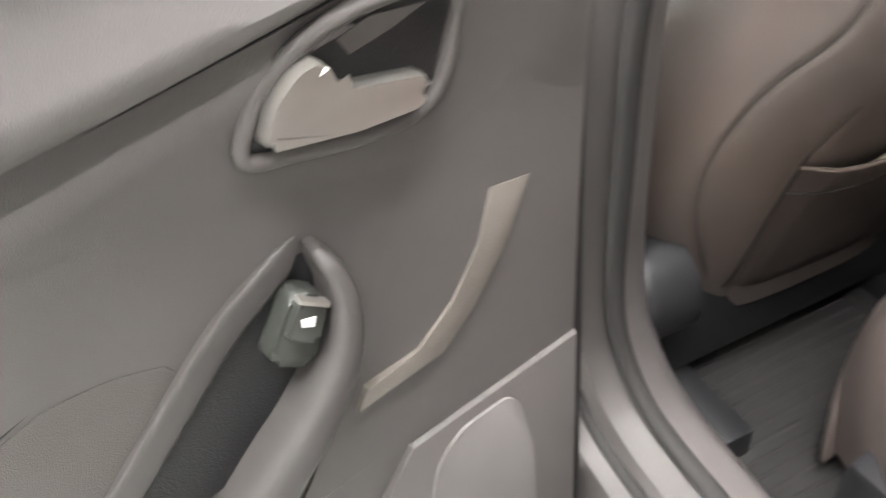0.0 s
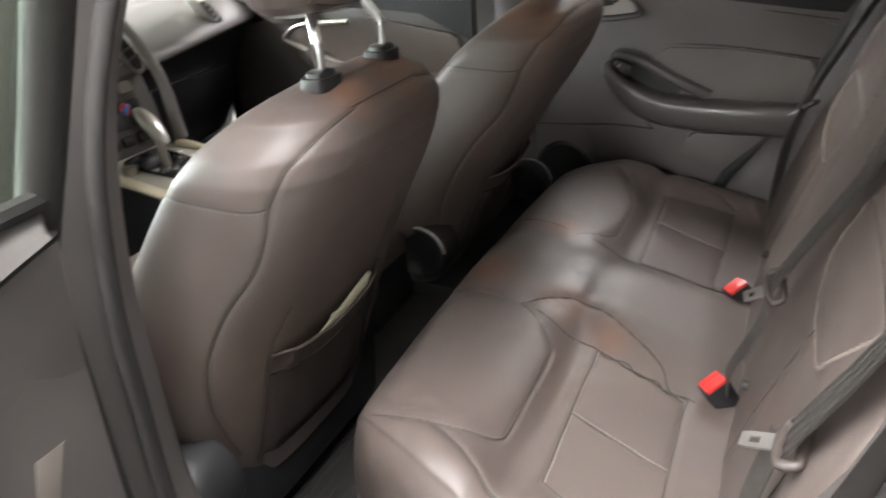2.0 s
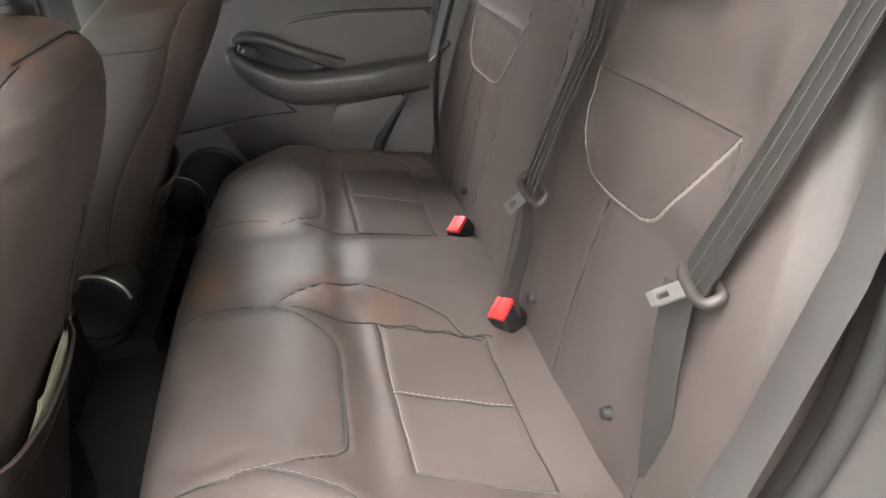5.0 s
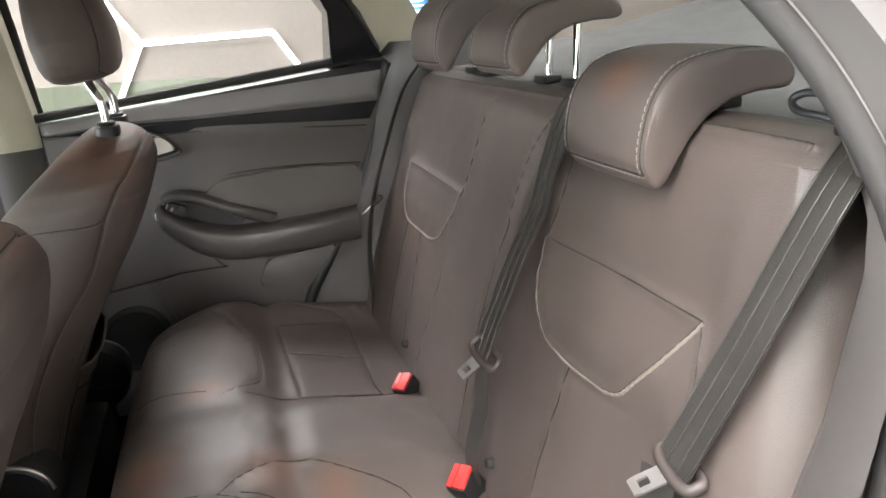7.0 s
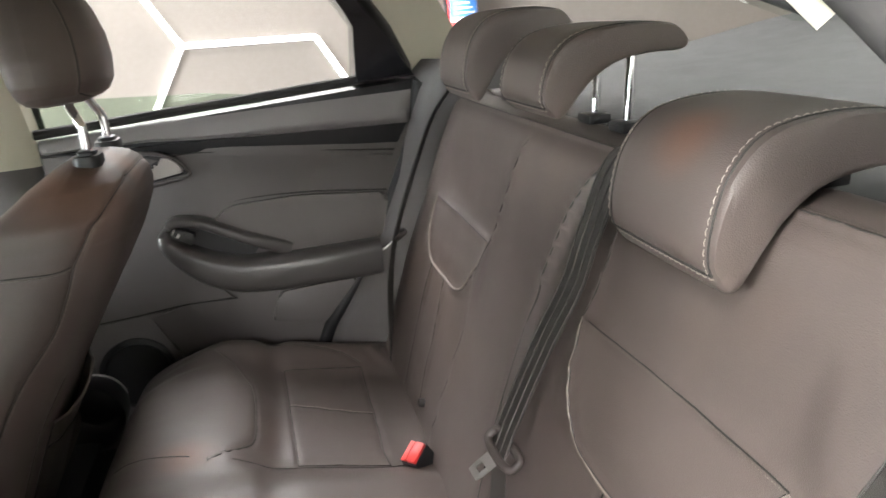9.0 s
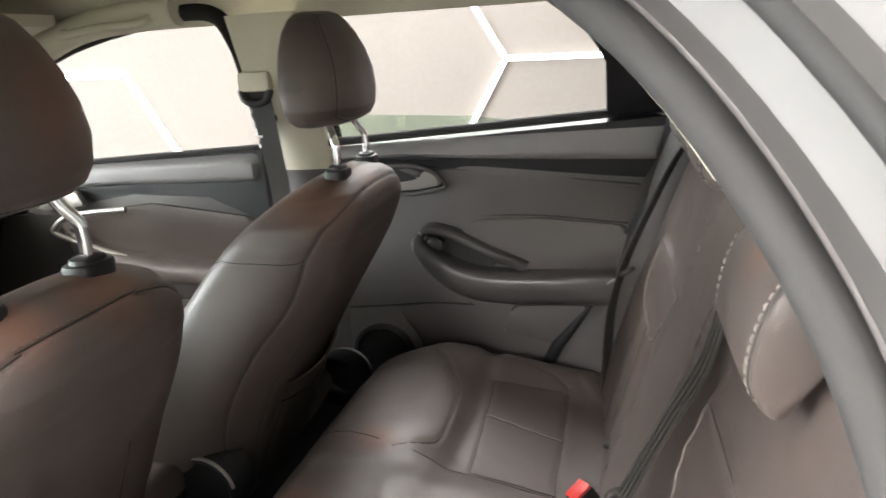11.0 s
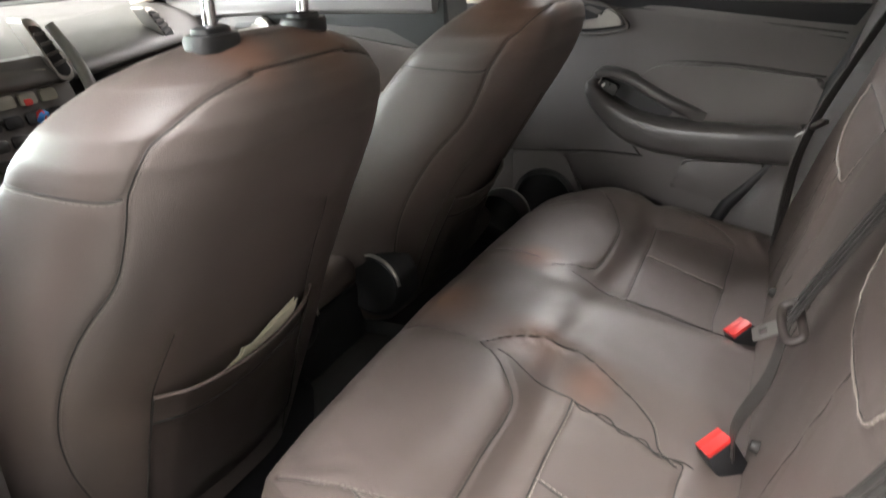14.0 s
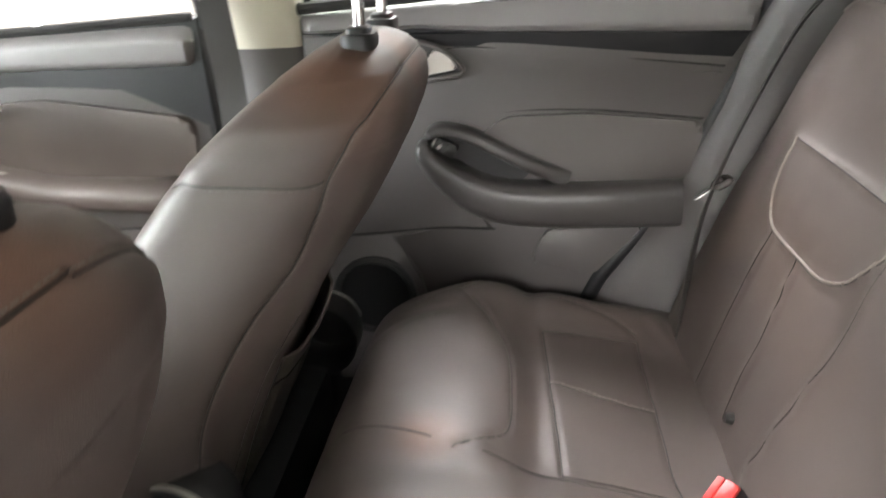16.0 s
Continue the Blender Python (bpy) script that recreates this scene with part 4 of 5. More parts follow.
    sl([q(0.004, -0.013), q(0.048, -0.017), q(0.048, 0.014), q(0.004, 0.010)], 0.02, 0.036, SWITCH, "switch_plate", 0.005, "grey green switch block", 0.008)
    sl([q(0.008, -0.010), q(0.030, -0.012), q(0.030, 0.010), q(0.008, 0.008)], 0.034, 0.0405, SWITCH, "window_switch", 0.003, "window switch", 0.004)
    sl([q(0.0055, -0.011), q(0.0085, -0.011), q(0.0085, 0.009), q(0.0055, 0.009)], 0.035, 0.0415, SATIN, "switch_edge", 0.001, "bright switch edge")
    sl([q(0.014, -0.004), q(0.020, -0.005), q(0.021, 0.003), q(0.017, 0.005)], 0.0400, 0.0410, WHITE, "switch_mark", 0.0, "white mark")
    # lower panels
    sl([(0.005, 0.44), (0.005, 0.730), (0.20, 0.745), (0.125, 0.73), (0.17, 0.655), (0.19, 0.56), (0.17, 0.44)] if slim == 1 else [(0.005, 0.44), (0.005, 0.742), (0.19, 0.742), (0.23, 0.70), (0.23, 0.44)], 0.0, 0.024, TRIM, "speaker_panel", 0.005)
    P = []
    if slim < 1:
        sl([(0.062, 0.45), (0.066, 0.650), (0.080, 0.716), (0.094, 0.730), (0.142, 0.730), (0.170, 0.712), (0.182, 0.680), (0.19, 0.45)], 0.0235, 0.0262, TRIM_SOFT, "speaker_mesh", 0.001, "pale perforated speaker panel", 0.012)
    for r, h in () if slim < 1 else ((0.075, 0.024), (0.075, 0.030), (0.066, 0.032), (0.062, 0.028), (0.0005, 0.028)):
        P.append([place(0.085 + r * np.cos(t), 0.62 + r * np.sin(t), h) for t in np.linspace(0, 2 * np.pi, 40, endpoint=False)])
    if P:
        part("speaker_grille", grid(np.array(P), wrap_v=True), DARK, o, "round black speaker grille")
    sl([(0.13, 0.727), (0.30, 0.742), (0.39, 0.742), (0.36, 0.68), (0.34, 0.5), (0.20, 0.46), (0.18, 0.655)], 0.0, 0.006, DARK, "pocket_recess", 0.002)
    sl([(0.385, 0.742), (0.55, 0.750), (0.465, 0.655), (0.36, 0.68)], 0.0, 0.022, TRIM, "pocket_panel", 0.006, "", 0.012)
    sl([(0.16, 0.742), (0.20, 0.760), (0.33, 0.735), (0.55, 0.752), (0.59, 0.80), (0.40, 0.765)], 0.0, 0.012, TRIM, "lower_rail", 0.004)
    # handle in its bezel
    bez = [(0.252, 0.998), (0.236, 1.022), (0.208, 1.040), (0.174, 1.047), (0.128, 1.046), (0.115, 1.038), (0.114, 1.022), (0.127, 0.997), (0.144, 0.984), (0.176, 0.983), (0.222, 0.990)]
    sl(bez, 0.02, 0.0275, DARK, "handle_cup", 0.001, "", 0.008)
    part("handle_bezel", tube([place(a, z, 0.028) for a, z in curve(bez, 70, closed=True)], 0.0042, 10, closed=True), TRIM, o, "grey handle surround")
    sl([(0.205, 1.030), (0.197, 1.012), (0.150, 1.004), (0.138, 1.015), (0.135, 1.036), (0.172, 1.040)], 0.027, 0.0282, TRIM, "cup_floor", 0.0)
    sl([(0.245, 1.004), (0.236, 1.020), (0.220, 1.033), (0.207, 1.034), (0.199, 1.017), (0.146, 1.008), (0.148, 0.999), (0.156, 0.994), (0.194, 0.996)], 0.0275, 0.043, SATIN, "door_handle", 0.006, "satin silver door handle", 0.005)
    # window frame: rear post, arched rail, front post
    sl([(0.585, 1.135), (0.70, 1.140), (0.66, 1.20), (0.585, 1.30), (0.53, 1.36), (0.555, 1.29), (0.59, 1.24)], -0.03, 0.012, GLOSS, "quarter_plate", 0.004, "gloss black plate behind the window")
    arch = curve([(-0.015, 0.40), (-0.012, 0.80), (-0.01, 1.09), (-0.005, 1.25), (0.0, 1.355), (0.03, 1.375), (0.20, 1.386), (0.40, 1.385), (0.52, 1.37), (0.60, 1.31), (0.665, 1.21), (0.705, 1.13)], 90)
    part("window_frame", tube([place(a, z, -0.01) for a, z in arch], 0.017, 12), RUBBER, o, "black rubber window frame")
    part("window_seal", tube([place(a, sill(a) + 0.006, -0.004) for a in np.linspace(0.0, 0.60, 40)], 0.009, 8), RUBBER, o)
    g = sl([(0.0, 1.06), (0.0, 1.155 + glass_drop), (0.30, 1.14 + glass_drop), (0.585, 1.10 + glass_drop), (0.585, 1.08)], -0.018, -0.013, GREEN_GLASS, "window_pane", 0.0, "lowered green-tinted window pane")
    g.visible_shadow = False
    # rear edge seal
    part("edge_seal", tube([place(a, z, 0.004) for a, z in line([(0.715, 1.13), (0.70, 1.04), (0.60, 0.806), (0.48, 0.652), (0.41, 0.50)], 50)], 0.016, 10), DARK, o, "black rubber edge seal")
    return o


def right_place(a, z, h):
    z = z + 0.013 * smoothstep(0.76, 0.86, z)
    lean = max(0.0, z - 1.04) * 0.42
    return (0.725 - lean - h + (0.055 if 1.085 < z and h < -0.005 else 0), 0.735 - a, z)


def left_place(a, z, h, s=0.86):
    a, z = a + 0.014, z + 0.015
    th = radians(77)
    lean = max(0.0, z - 1.04) * 0.42
    hx, hy = -0.705, 0.668
    k = h + lean
    return (hx - a * s * math.sin(th) + k * math.cos(th), hy - a * s * math.cos(th) - k * math.sin(th), z)


rear_door("door_1", right_place, "closed rear door with dark grey trim and a lowered window", 0.0,
          ([(0.188, 0.893), (0.192, 0.868), (0.225, 0.835), (0.29, 0.802), (0.38, 0.790), (0.60, 0.790)], [(0.19, 0.896), (0.215, 0.908), (0.265, 0.896), (0.335, 0.860), (0.42, 0.824)]))
rear_door("door_2", left_place, "open rear door with dark grey trim and silver handle", 0.20,
          ([(0.229, 0.941), (0.222, 0.913), (0.232, 0.876), (0.264, 0.841), (0.295, 0.817), (0.35, 0.775), (0.44, 0.71)], [(0.233, 0.942), (0.261, 0.928), (0.293, 0.911), (0.353, 0.866), (0.41, 0.822), (0.47, 0.78)]), 0.54)


# front door on the far side
def front_door():
    o = thing("door_3", (0.73, 1.3, 0.5), "closed front door with dark grey trim and leather arm panel", "car door")
    place = lambda y, z, h: (0.735 - max(0.0, z - 1.0) * 0.42 - h, y, z + 0.03)
    sl = lambda pts, h0, h1, m, nm, bev=0.004, lab="", r=0.0: part(nm, slab(rounded(pts, r) if r else pts, place, h0, h1, bev), m, o, lab)
    sl([(0.90, 0.40), (0.90, 1.075), (1.75, 1.03), (1.75, 0.40)], -0.09, 0.0, DARK, "shell")
    door_pad(place, 0.905, 1.75, lambda a: np.interp(a, [0.9, 1.28, 1.75], [1.0, 0.997, 0.975]), lambda a: 1.070 - 0.053 * (a - 0.905), o)
    sl([(0.905, 0.965), (0.905, 0.997), (1.28, 0.994), (1.72, 0.972), (1.60, 0.92), (1.25, 0.975)], 0.0, 0.02, DARK, "strip", 0.004)
    sl([(0.905, 0.72), (0.905, 0.963), (1.25, 0.972), (1.70, 0.91), (1.70, 0.70)], 0.0, 0.022, TRIM, "middle_panel", 0.006)
    sl([(0.94, 0.82), (0.93, 0.915), (1.20, 0.952), (1.40, 0.93), (1.47, 0.88), (1.43, 0.82), (1.20, 0.80)], 0.0, 0.034, LEATHER, "arm_pad", 0.012, "leather padded arm panel", 0.03)
    P = []
    for t in np.linspace(0, 1, 40):
        y = 0.93 + 0.5 * t
        z = np.interp(t, [0, 0.5, 0.8, 1], [0.785, 0.79, 0.82, 0.865])
        P.append([place(y, z + q[1], 0.04 + q[0]) for q in ring(np.interp(t, [0, 0.1, 0.9, 1], [0.04, 0.05, 0.035, 0.01]), 0.028, 28, 2.6)])
    part("armrest", grid(np.array(P), wrap_v=True, cap=True), LEATHER, o, "padded armrest")
    part("grab_ring", tube([place(y, z, 0.06) for y, z in curve([(1.16, 0.80), (1.30, 0.835), (1.44, 0.88), (1.455, 0.90), (1.40, 0.93), (1.25, 0.945)], 40)], 0.007, 10), SATIN, o, "satin silver trim line")
    sl([(1.39, 0.936), (1.365, 0.960), (1.41, 0.990), (1.55, 0.984), (1.575, 0.955), (1.54, 0.925), (1.45, 0.926)], 0.02, 0.03, TRIM, "handle_bezel", 0.004, "", 0.015)
    sl([(1.41, 0.945), (1.405, 0.975), (1.50, 0.972), (1.51, 0.945)], 0.029, 0.0315, DARK, "handle_cup", 0.001, "", 0.012)
    sl([(1.372, 0.952), (1.39, 0.984), (1.415, 0.986), (1.43, 0.966), (1.50, 0.952), (1.50, 0.942), (1.43, 0.944)], 0.031, 0.048, SATIN, "door_handle", 0.005, "satin silver door handle", 0.006)
    sl([(0.905, 0.42), (0.905, 0.715), (1.70, 0.70), (1.70, 0.42)], 0.0, 0.02, TRIM, "lower_panel", 0.006)
    arch = curve([(0.885, 1.06), (0.88, 1.19), (0.885, 1.31), (0.93, 1.362), (1.10, 1.348), (1.30, 1.305), (1.50, 1.22), (1.68, 1.11), (1.78, 1.025)], 70)
    part("window_frame", tube([place(y, z, -0.01) for y, z in arch], 0.017, 12), RUBBER, o, "black rubber window frame")
    part("window_seal", tube([place(y, 1.077 - 0.052 * (y - 0.9), 0.004) for y in np.linspace(0.905, 1.75, 40)], 0.007, 8), RUBBER, o)


front_door()


# the near front door, shut
def near_front_door():
    o = thing("door_4", (-0.70, 1.3, 0.5), "closed front door of a silver-grey car with dark trim", "car door")
    place = lambda y, z, h: (-0.655 + max(0.0, z - 1.03) * 0.42 + h, y, z)
    sl = lambda pts, h0, h1, m, nm, bev=0.004, lab="": part(nm, slab(pts, place, h0, h1, bev), m, o, lab)
    sl([(0.90, 0.36), (0.90, 1.085), (1.40, 1.065), (1.85, 1.03), (1.85, 0.36)], -0.10, -0.012, PAINT, "shell", 0.006, "silver-grey painted door skin")
    sl([(0.905, 0.42), (0.905, 1.07), (1.40, 1.05), (1.75, 1.02), (1.75, 0.42)], -0.0115, 0.012, TRIM, "trim_panel", 0.006)
    sl([(0.93, 0.78), (0.93, 0.84), (1.45, 0.88), (1.45, 0.82)], 0.0125, 0.06, ARM, "armrest", 0.012)
    arch = curve([(0.90, 1.08), (0.90, 1.20), (0.905, 1.34), (0.95, 1.378), (1.12, 1.368), (1.30, 1.325), (1.50, 1.24), (1.68, 1.13), (1.80, 1.04)], 60)
    part("window_frame", tube([place(y, z, -0.03) for y, z in arch], 0.018, 10), RUBBER, o, "black rubber window frame")
    g = sl([(0.905, 1.06), (0.91, 1.33), (0.96, 1.37), (1.12, 1.36), (1.30, 1.315), (1.50, 1.23), (1.68, 1.12), (1.74, 1.03)], -0.034, -0.030, GREEN_GLASS, "window_pane", 0.0, "green-tinted window pane")
    g.visible_shadow = False


near_front_door()

# ---------------------------------------------------------------- car: body shell
SIDE = lambda z: 0.735 - max(0.0, z - 1.03) * 0.42


def strip(paths, material, name, parent, label=""):
    return part(name, grid(np.array(paths)), material, parent, label)


body = thing("car_body", (0.05, 0.6, 0.06), "silver-grey car body shell with cream headliner and black seals", "car")

# far B-pillar
for z0, z1, m, nm in ((0.36, 1.055, TRIM, "pillar_lower_trim"), (1.055, 1.38, CREAM, "pillar_upper_trim")):
    rows = []
    for z in np.linspace(z0, z1, 24):
        w = 0.072 if z > 1.0 else 0.072 + 0.06 * smoothstep(0.8, 0.36, z)
        x = SIDE(z) - 0.02
        rows.append([(x + 0.06, 0.806 - w, z), (x + 0.008, 0.806 - w, z), (x - 0.004, 0.806 - w + 0.012, z), (x - 0.012, 0.806, z), (x - 0.004, 0.806 + w - 0.012, z), (x + 0.008, 0.806 + w, z), (x + 0.06, 0.806 + w, z)])
    strip(rows, m, nm, body)

# headliner with curved sides
rows = []
for y in np.linspace(-0.15, 1.62, 40):
    rise = 0.03 * (1 - ((y - 0.6) / 1.0) ** 2)
    front = 0.30 * smoothstep(1.25, 1.75, y)
    back = 0.05 * smoothstep(0.25, -0.2, y)
    rows.append([(0.048 + s * 0.565, y, 1.375 - front - back * 0.5 - (0.0 if k else 0.01)) if k == 0 else (0.048 + s * (0.565 - k), y, 1.375 + d + rise - front - back)
                 for s, k, d in ((-1, 0, 0), (-1, 0.03, 0.012), (-1, 0.10, 0.035), (-1, 0.25, 0.05), (-1, 0.45, 0.058), (1, 0.45, 0.058), (1, 0.25, 0.05), (1, 0.10, 0.035), (1, 0.03, 0.012), (1, 0, 0))])
strip(rows, CREAM, "headliner", body, "cream cloth headliner")
strip([[(p[0], p[1], p[2] + 0.03) for p in r] for r in rows], PAINT, "roof", body, "silver-grey roof panel")

# far A-pillar and rear quarter trims
A = curve([(0.595, 0.96, 1.385), (0.60, 1.2, 1.362), (0.64, 1.45, 1.265), (0.69, 1.65, 1.15), (0.72, 1.80, 1.04)], 30)
part("front_pillar_trim", tube(A + np.array([-0.025, 0.015, 0.012]), 0.03, 12), CREAM, body, "cream front pillar trim")
C = [[(0.725, 0.03, 1.13), (0.715, -0.02, 1.14), (0.70, -0.06, 1.15), (0.69, -0.10, 1.15)],
     [(0.715, 0.03, 1.17), (0.705, -0.01, 1.18), (0.695, -0.05, 1.19), (0.69, -0.078, 1.19)],
     [(0.685, 0.07, 1.25), (0.675, 0.04, 1.255), (0.67, 0.0, 1.26), (0.67, -0.038, 1.26)],
     [(0.645, 0.13, 1.33), (0.635, 0.09, 1.335), (0.63, 0.05, 1.34), (0.63, 0.015, 1.34)],
     [(0.61, 0.20, 1.385), (0.60, 0.15, 1.39), (0.59, 0.10, 1.39), (0.57, 0.05, 1.39)]]
strip(C, CREAM, "rear_pillar_trim", body, "cream rear pillar trim")
strip([[(0.155 - p[0], p[1] - 0.045, p[2]) for p in r] for r in C[1:]], CREAM, "rear_pillar_trim", body, "cream rear pillar trim")
# side trims beside the rear backrest
for s in (1, -1):
    f = lambda x: 0.048 + s * (x - 0.048)
    rows = []
    for z, ya, xa in ((0.50, 0.30, 0.70), (0.65, 0.22, 0.70), (0.80, 0.13, 0.695), (0.95, 0.06, 0.69), (1.05, 0.03, 0.685), (1.15, 0.01, 0.665), (1.18, -0.02, 0.655)):
        rows.append([(f(xa + 0.05), ya + 0.03, z), (f(xa), ya + 0.012, z), (f(xa - 0.02), ya - 0.01, z), (f(xa - 0.05), ya - 0.07, z), (f(xa - 0.09), ya - 0.16, z)])
    strip(rows, TRIM, "side_trim", body, "dark grey side trim")

# parcel shelf
rows = []
for t in np.linspace(0, 1, 40):
    y = -0.06 - 0.80 * t
    z = 1.085 + 0.05 * t + 0.018 * smoothstep(0.32, 0.40, t) + 0.03 * smoothstep(0.5, 1.0, t)
    rows.append([(0.048 + x, y, z + 0.015 * (abs(x) / 0.6) ** 2) for x in np.linspace(-0.66, 0.66, 30)])
strip(rows, SHELF, "parcel_shelf", body, "dark grey felt parcel shelf")
# tail window
rows = []
for t in np.linspace(0, 1, 16):
    rows.append([(0.048 + x * (0.52 + 0.06 * (1 - t)), -0.86 + 0.70 * t + 0.05 * x * x, 1.165 + 0.215 * t ** 0.8) for x in np.linspace(-1, 1, 20)])
w = strip(rows, CLEAR_GLASS, "rear_window", body, "clear rear window")
w.visible_shadow = False
part("window_surround", tube(rows[0], 0.009, 8), DARK, body)
for s in (-1, 1):
    part("window_surround", tube([(0.048 + s * (0.53 + 0.10 * (1 - t)), -0.90 + 0.70 * t, 1.165 + 0.215 * t ** 0.8) for t in np.linspace(0, 1, 16)], 0.008, 8), DARK, body)

# near door opening: seal, inner trim and painted flange round it
AP = [(-0.45, 0.60, 1.388), (-0.445, 0.40, 1.39), (-0.45, 0.225, 1.36), (-0.475, 0.126, 1.30), (-0.54, 0.057, 1.20), (-0.60, 0.035, 1.10), (-0.622, 0.040, 1.02), (-0.632, 0.058, 0.93), (-0.635, 0.09, 0.82),
      (-0.635, 0.17, 0.68), (-0.625, 0.29, 0.58), (-0.615, 0.42, 0.548), (-0.61, 0.55, 0.548), (-0.613, 0.65, 0.565), (-0.617, 0.70, 0.61), (-0.62, 0.722, 0.68), (-0.62, 0.722, 0.82), (-0.62, 0.715, 0.97),
      (-0.60, 0.70, 1.13), (-0.53, 0.69, 1.28), (-0.475, 0.66, 1.37)]
ap = curve(AP, 160, closed=True)
ctr = np.array([-0.55, 0.36, 0.88])
away = ap - ctr
away[:, 0] = 0
away /= np.linalg.norm(away, axis=1)[:, None]
part("door_seal", tube(ap, 0.0095, 12, closed=True), RUBBER, body, "black rubber door seal")
ox = np.array([-1.0, 0, 0])
rings = [ap + away * 0.006 + ox * o1 + away * o2 for o1, o2 in ((0.0, 0.006), (0.015, 0.010), (0.035, 0.012), (0.042, 0.03), (0.055, 0.036), (0.07, 0.04), (0.08, 0.06), (0.085, 0.12))]
flank = away * np.array([1.0, 1.0, 1.0])
flank[:, 2] = np.where(flank[:, 2] > 0, 0.2 * flank[:, 2], flank[:, 2])
rings.append(ap + ox * 0.10 + flank * 0.30)
part("door_jamb", grid(np.array(rings[:4]), wrap_v=True), PAINT, body, "taupe painted door jamb")
part("door_frame", grid(np.array(rings[3:]), wrap_v=True), PAINT, body, "silver-grey painted door frame")
part("outer_seal", tube(ap + away * 0.040 + ox * 0.046, 0.007, 10, closed=True), RUBBER, body, "black outer door seal")
rings = [ap + away * o2 - ox * o1 for o1, o2 in ((-0.004, 0.004), (0.012, 0.010), (0.045, 0.02), (0.07, 0.05), (0.08, 0.09))]
part("seal_lip", tube(ap + away * 0.014 + ox * -0.006, 0.006, 10, closed=True), TRIM, body, "dark grey inner seal lip")
edge = np.array([p - a * 0.004 + np.array([0.020, 0, 0]) for p, a in zip(ap, away) if p[1] < 0.40 and p[2] > 1.24])
part("trim_edge", tube(edge[np.argsort(edge[:, 2])], 0.006, 10), CREAM, body, "cream edge of the pillar trim")
part("opening_trim", grid(np.array(rings), wrap_v=True), TRIM, body, "dark grey plastic opening trim")

# floor, tunnel, sill, far sill
rows = []
for y in np.linspace(0.1, 2.2, 30):
    rows.append([(x, y, 0.36 + 0.17 * smoothstep(0.17, 0.09, abs(x - 0.048)) + 0.004 * noise.noise(Vector((x * 20, y * 20, 0)))) for x in np.linspace(-0.66, 0.76, 60)])
strip(rows, CARPET, "carpet", body, "dark carpet")
part("underbody", box((0.048, 0.7, 0.30), (1.45, 3.4, 0.08), 0.01), DARK, body)
part("bulkhead", box((0.048, 2.22, 0.70), (1.50, 0.05, 0.75), 0.01), DARK, body)
part("boot_wall", box((0.048, -0.14, 0.75), (1.36, 0.03, 0.66), 0.01), DARK, body)
part("far_sill", box((0.76, 0.9, 0.40), (0.12, 1.9, 0.12), 0.02), DARK, body)

# floor mats
for x in (-0.33, 0.43):
    o = thing("floor_mat", (x, 0.72, 0.365), "dark ribbed floor mat", "floor mat", group="rear floor mats")
    bm = slab(rounded([(x - 0.22, 0.58), (x + 0.22, 0.58), (x + 0.20, 0.95), (x - 0.20, 0.95)], 0.03), lambda a, b, h: (a, b, 0.368 + h), 0, 0.008, 0.003)
    part("mat", bm, CARPET, o)
    for k in range(18):
        yy = 0.60 + 0.019 * k
        part("rib", tube([(x - 0.19, yy, 0.376), (x + 0.19, yy, 0.376)], 0.003, 6), RUBBER, o)

# ---------------------------------------------------------------- belts
def belt(path, across, label):
    o = thing("seat_belt", path[0], label, "seat belt", group="rear seat belts")
    w = part("webbing", ribbon(curve(path, 60), across, 0.045), WEBBING, o)
    side = np.array(across, float) * np.ones((60, 3))
    side /= np.linalg.norm(side, axis=1)[:, None]
    for k in (-0.0215, -0.0075, 0.0075, 0.0215):
        part("woven_rib", tube(curve(path, 60) + side * k + np.array([0, 0.0012, 0.0008]), 0.0009, 6), WEBBING, w)
    return o


def latch(o, p, d, side):
    """A tongue at p pointing along d with its moulded grip."""
    d = Vector(d).normalized()
    s = Vector(side).normalized()
    n = d.cross(s).normalized()
    s = n.cross(d)
    m = Matrix((s, d, n)).transposed().to_4x4()
    m.translation = p
    put = lambda a, b, h: m @ Vector((a, b, h))
    loop = rounded([(-0.025, -0.012), (0.025, -0.012), (0.026, 0.004), (0.013, 0.008), (-0.013, 0.008), (-0.026, 0.004)], 0.006)
    part("latch_grip", tube([put(a, b, 0) for a, b in loop], 0.0052, 12, closed=True), TONGUE, o, "brown-grey plastic grip")
    bm = bmesh.new()
    for pts in ([(-0.0095, 0.008), (0.0095, 0.008), (0.0095, 0.024), (-0.0095, 0.024)], [(-0.0095, 0.0242), (-0.004, 0.0242), (-0.004, 0.0338), (-0.0095, 0.0338)], [(0.004, 0.0242), (0.0095, 0.0242), (0.0095, 0.0338), (0.004, 0.0338)], [(-0.0095, 0.034), (0.0095, 0.034), (0.008, 0.041), (-0.008, 0.041)]):
        b2 = slab(pts, put, -0.0012, 0.0012, 0)
        me = bpy.data.meshes.new("t")
        b2.to_mesh(me)
        b2.free()
        bm.from_mesh(me)
        bpy.data.meshes.remove(me)
    part("latch_tongue", bm, STEEL, o, "steel latch tongue", smooth=False)


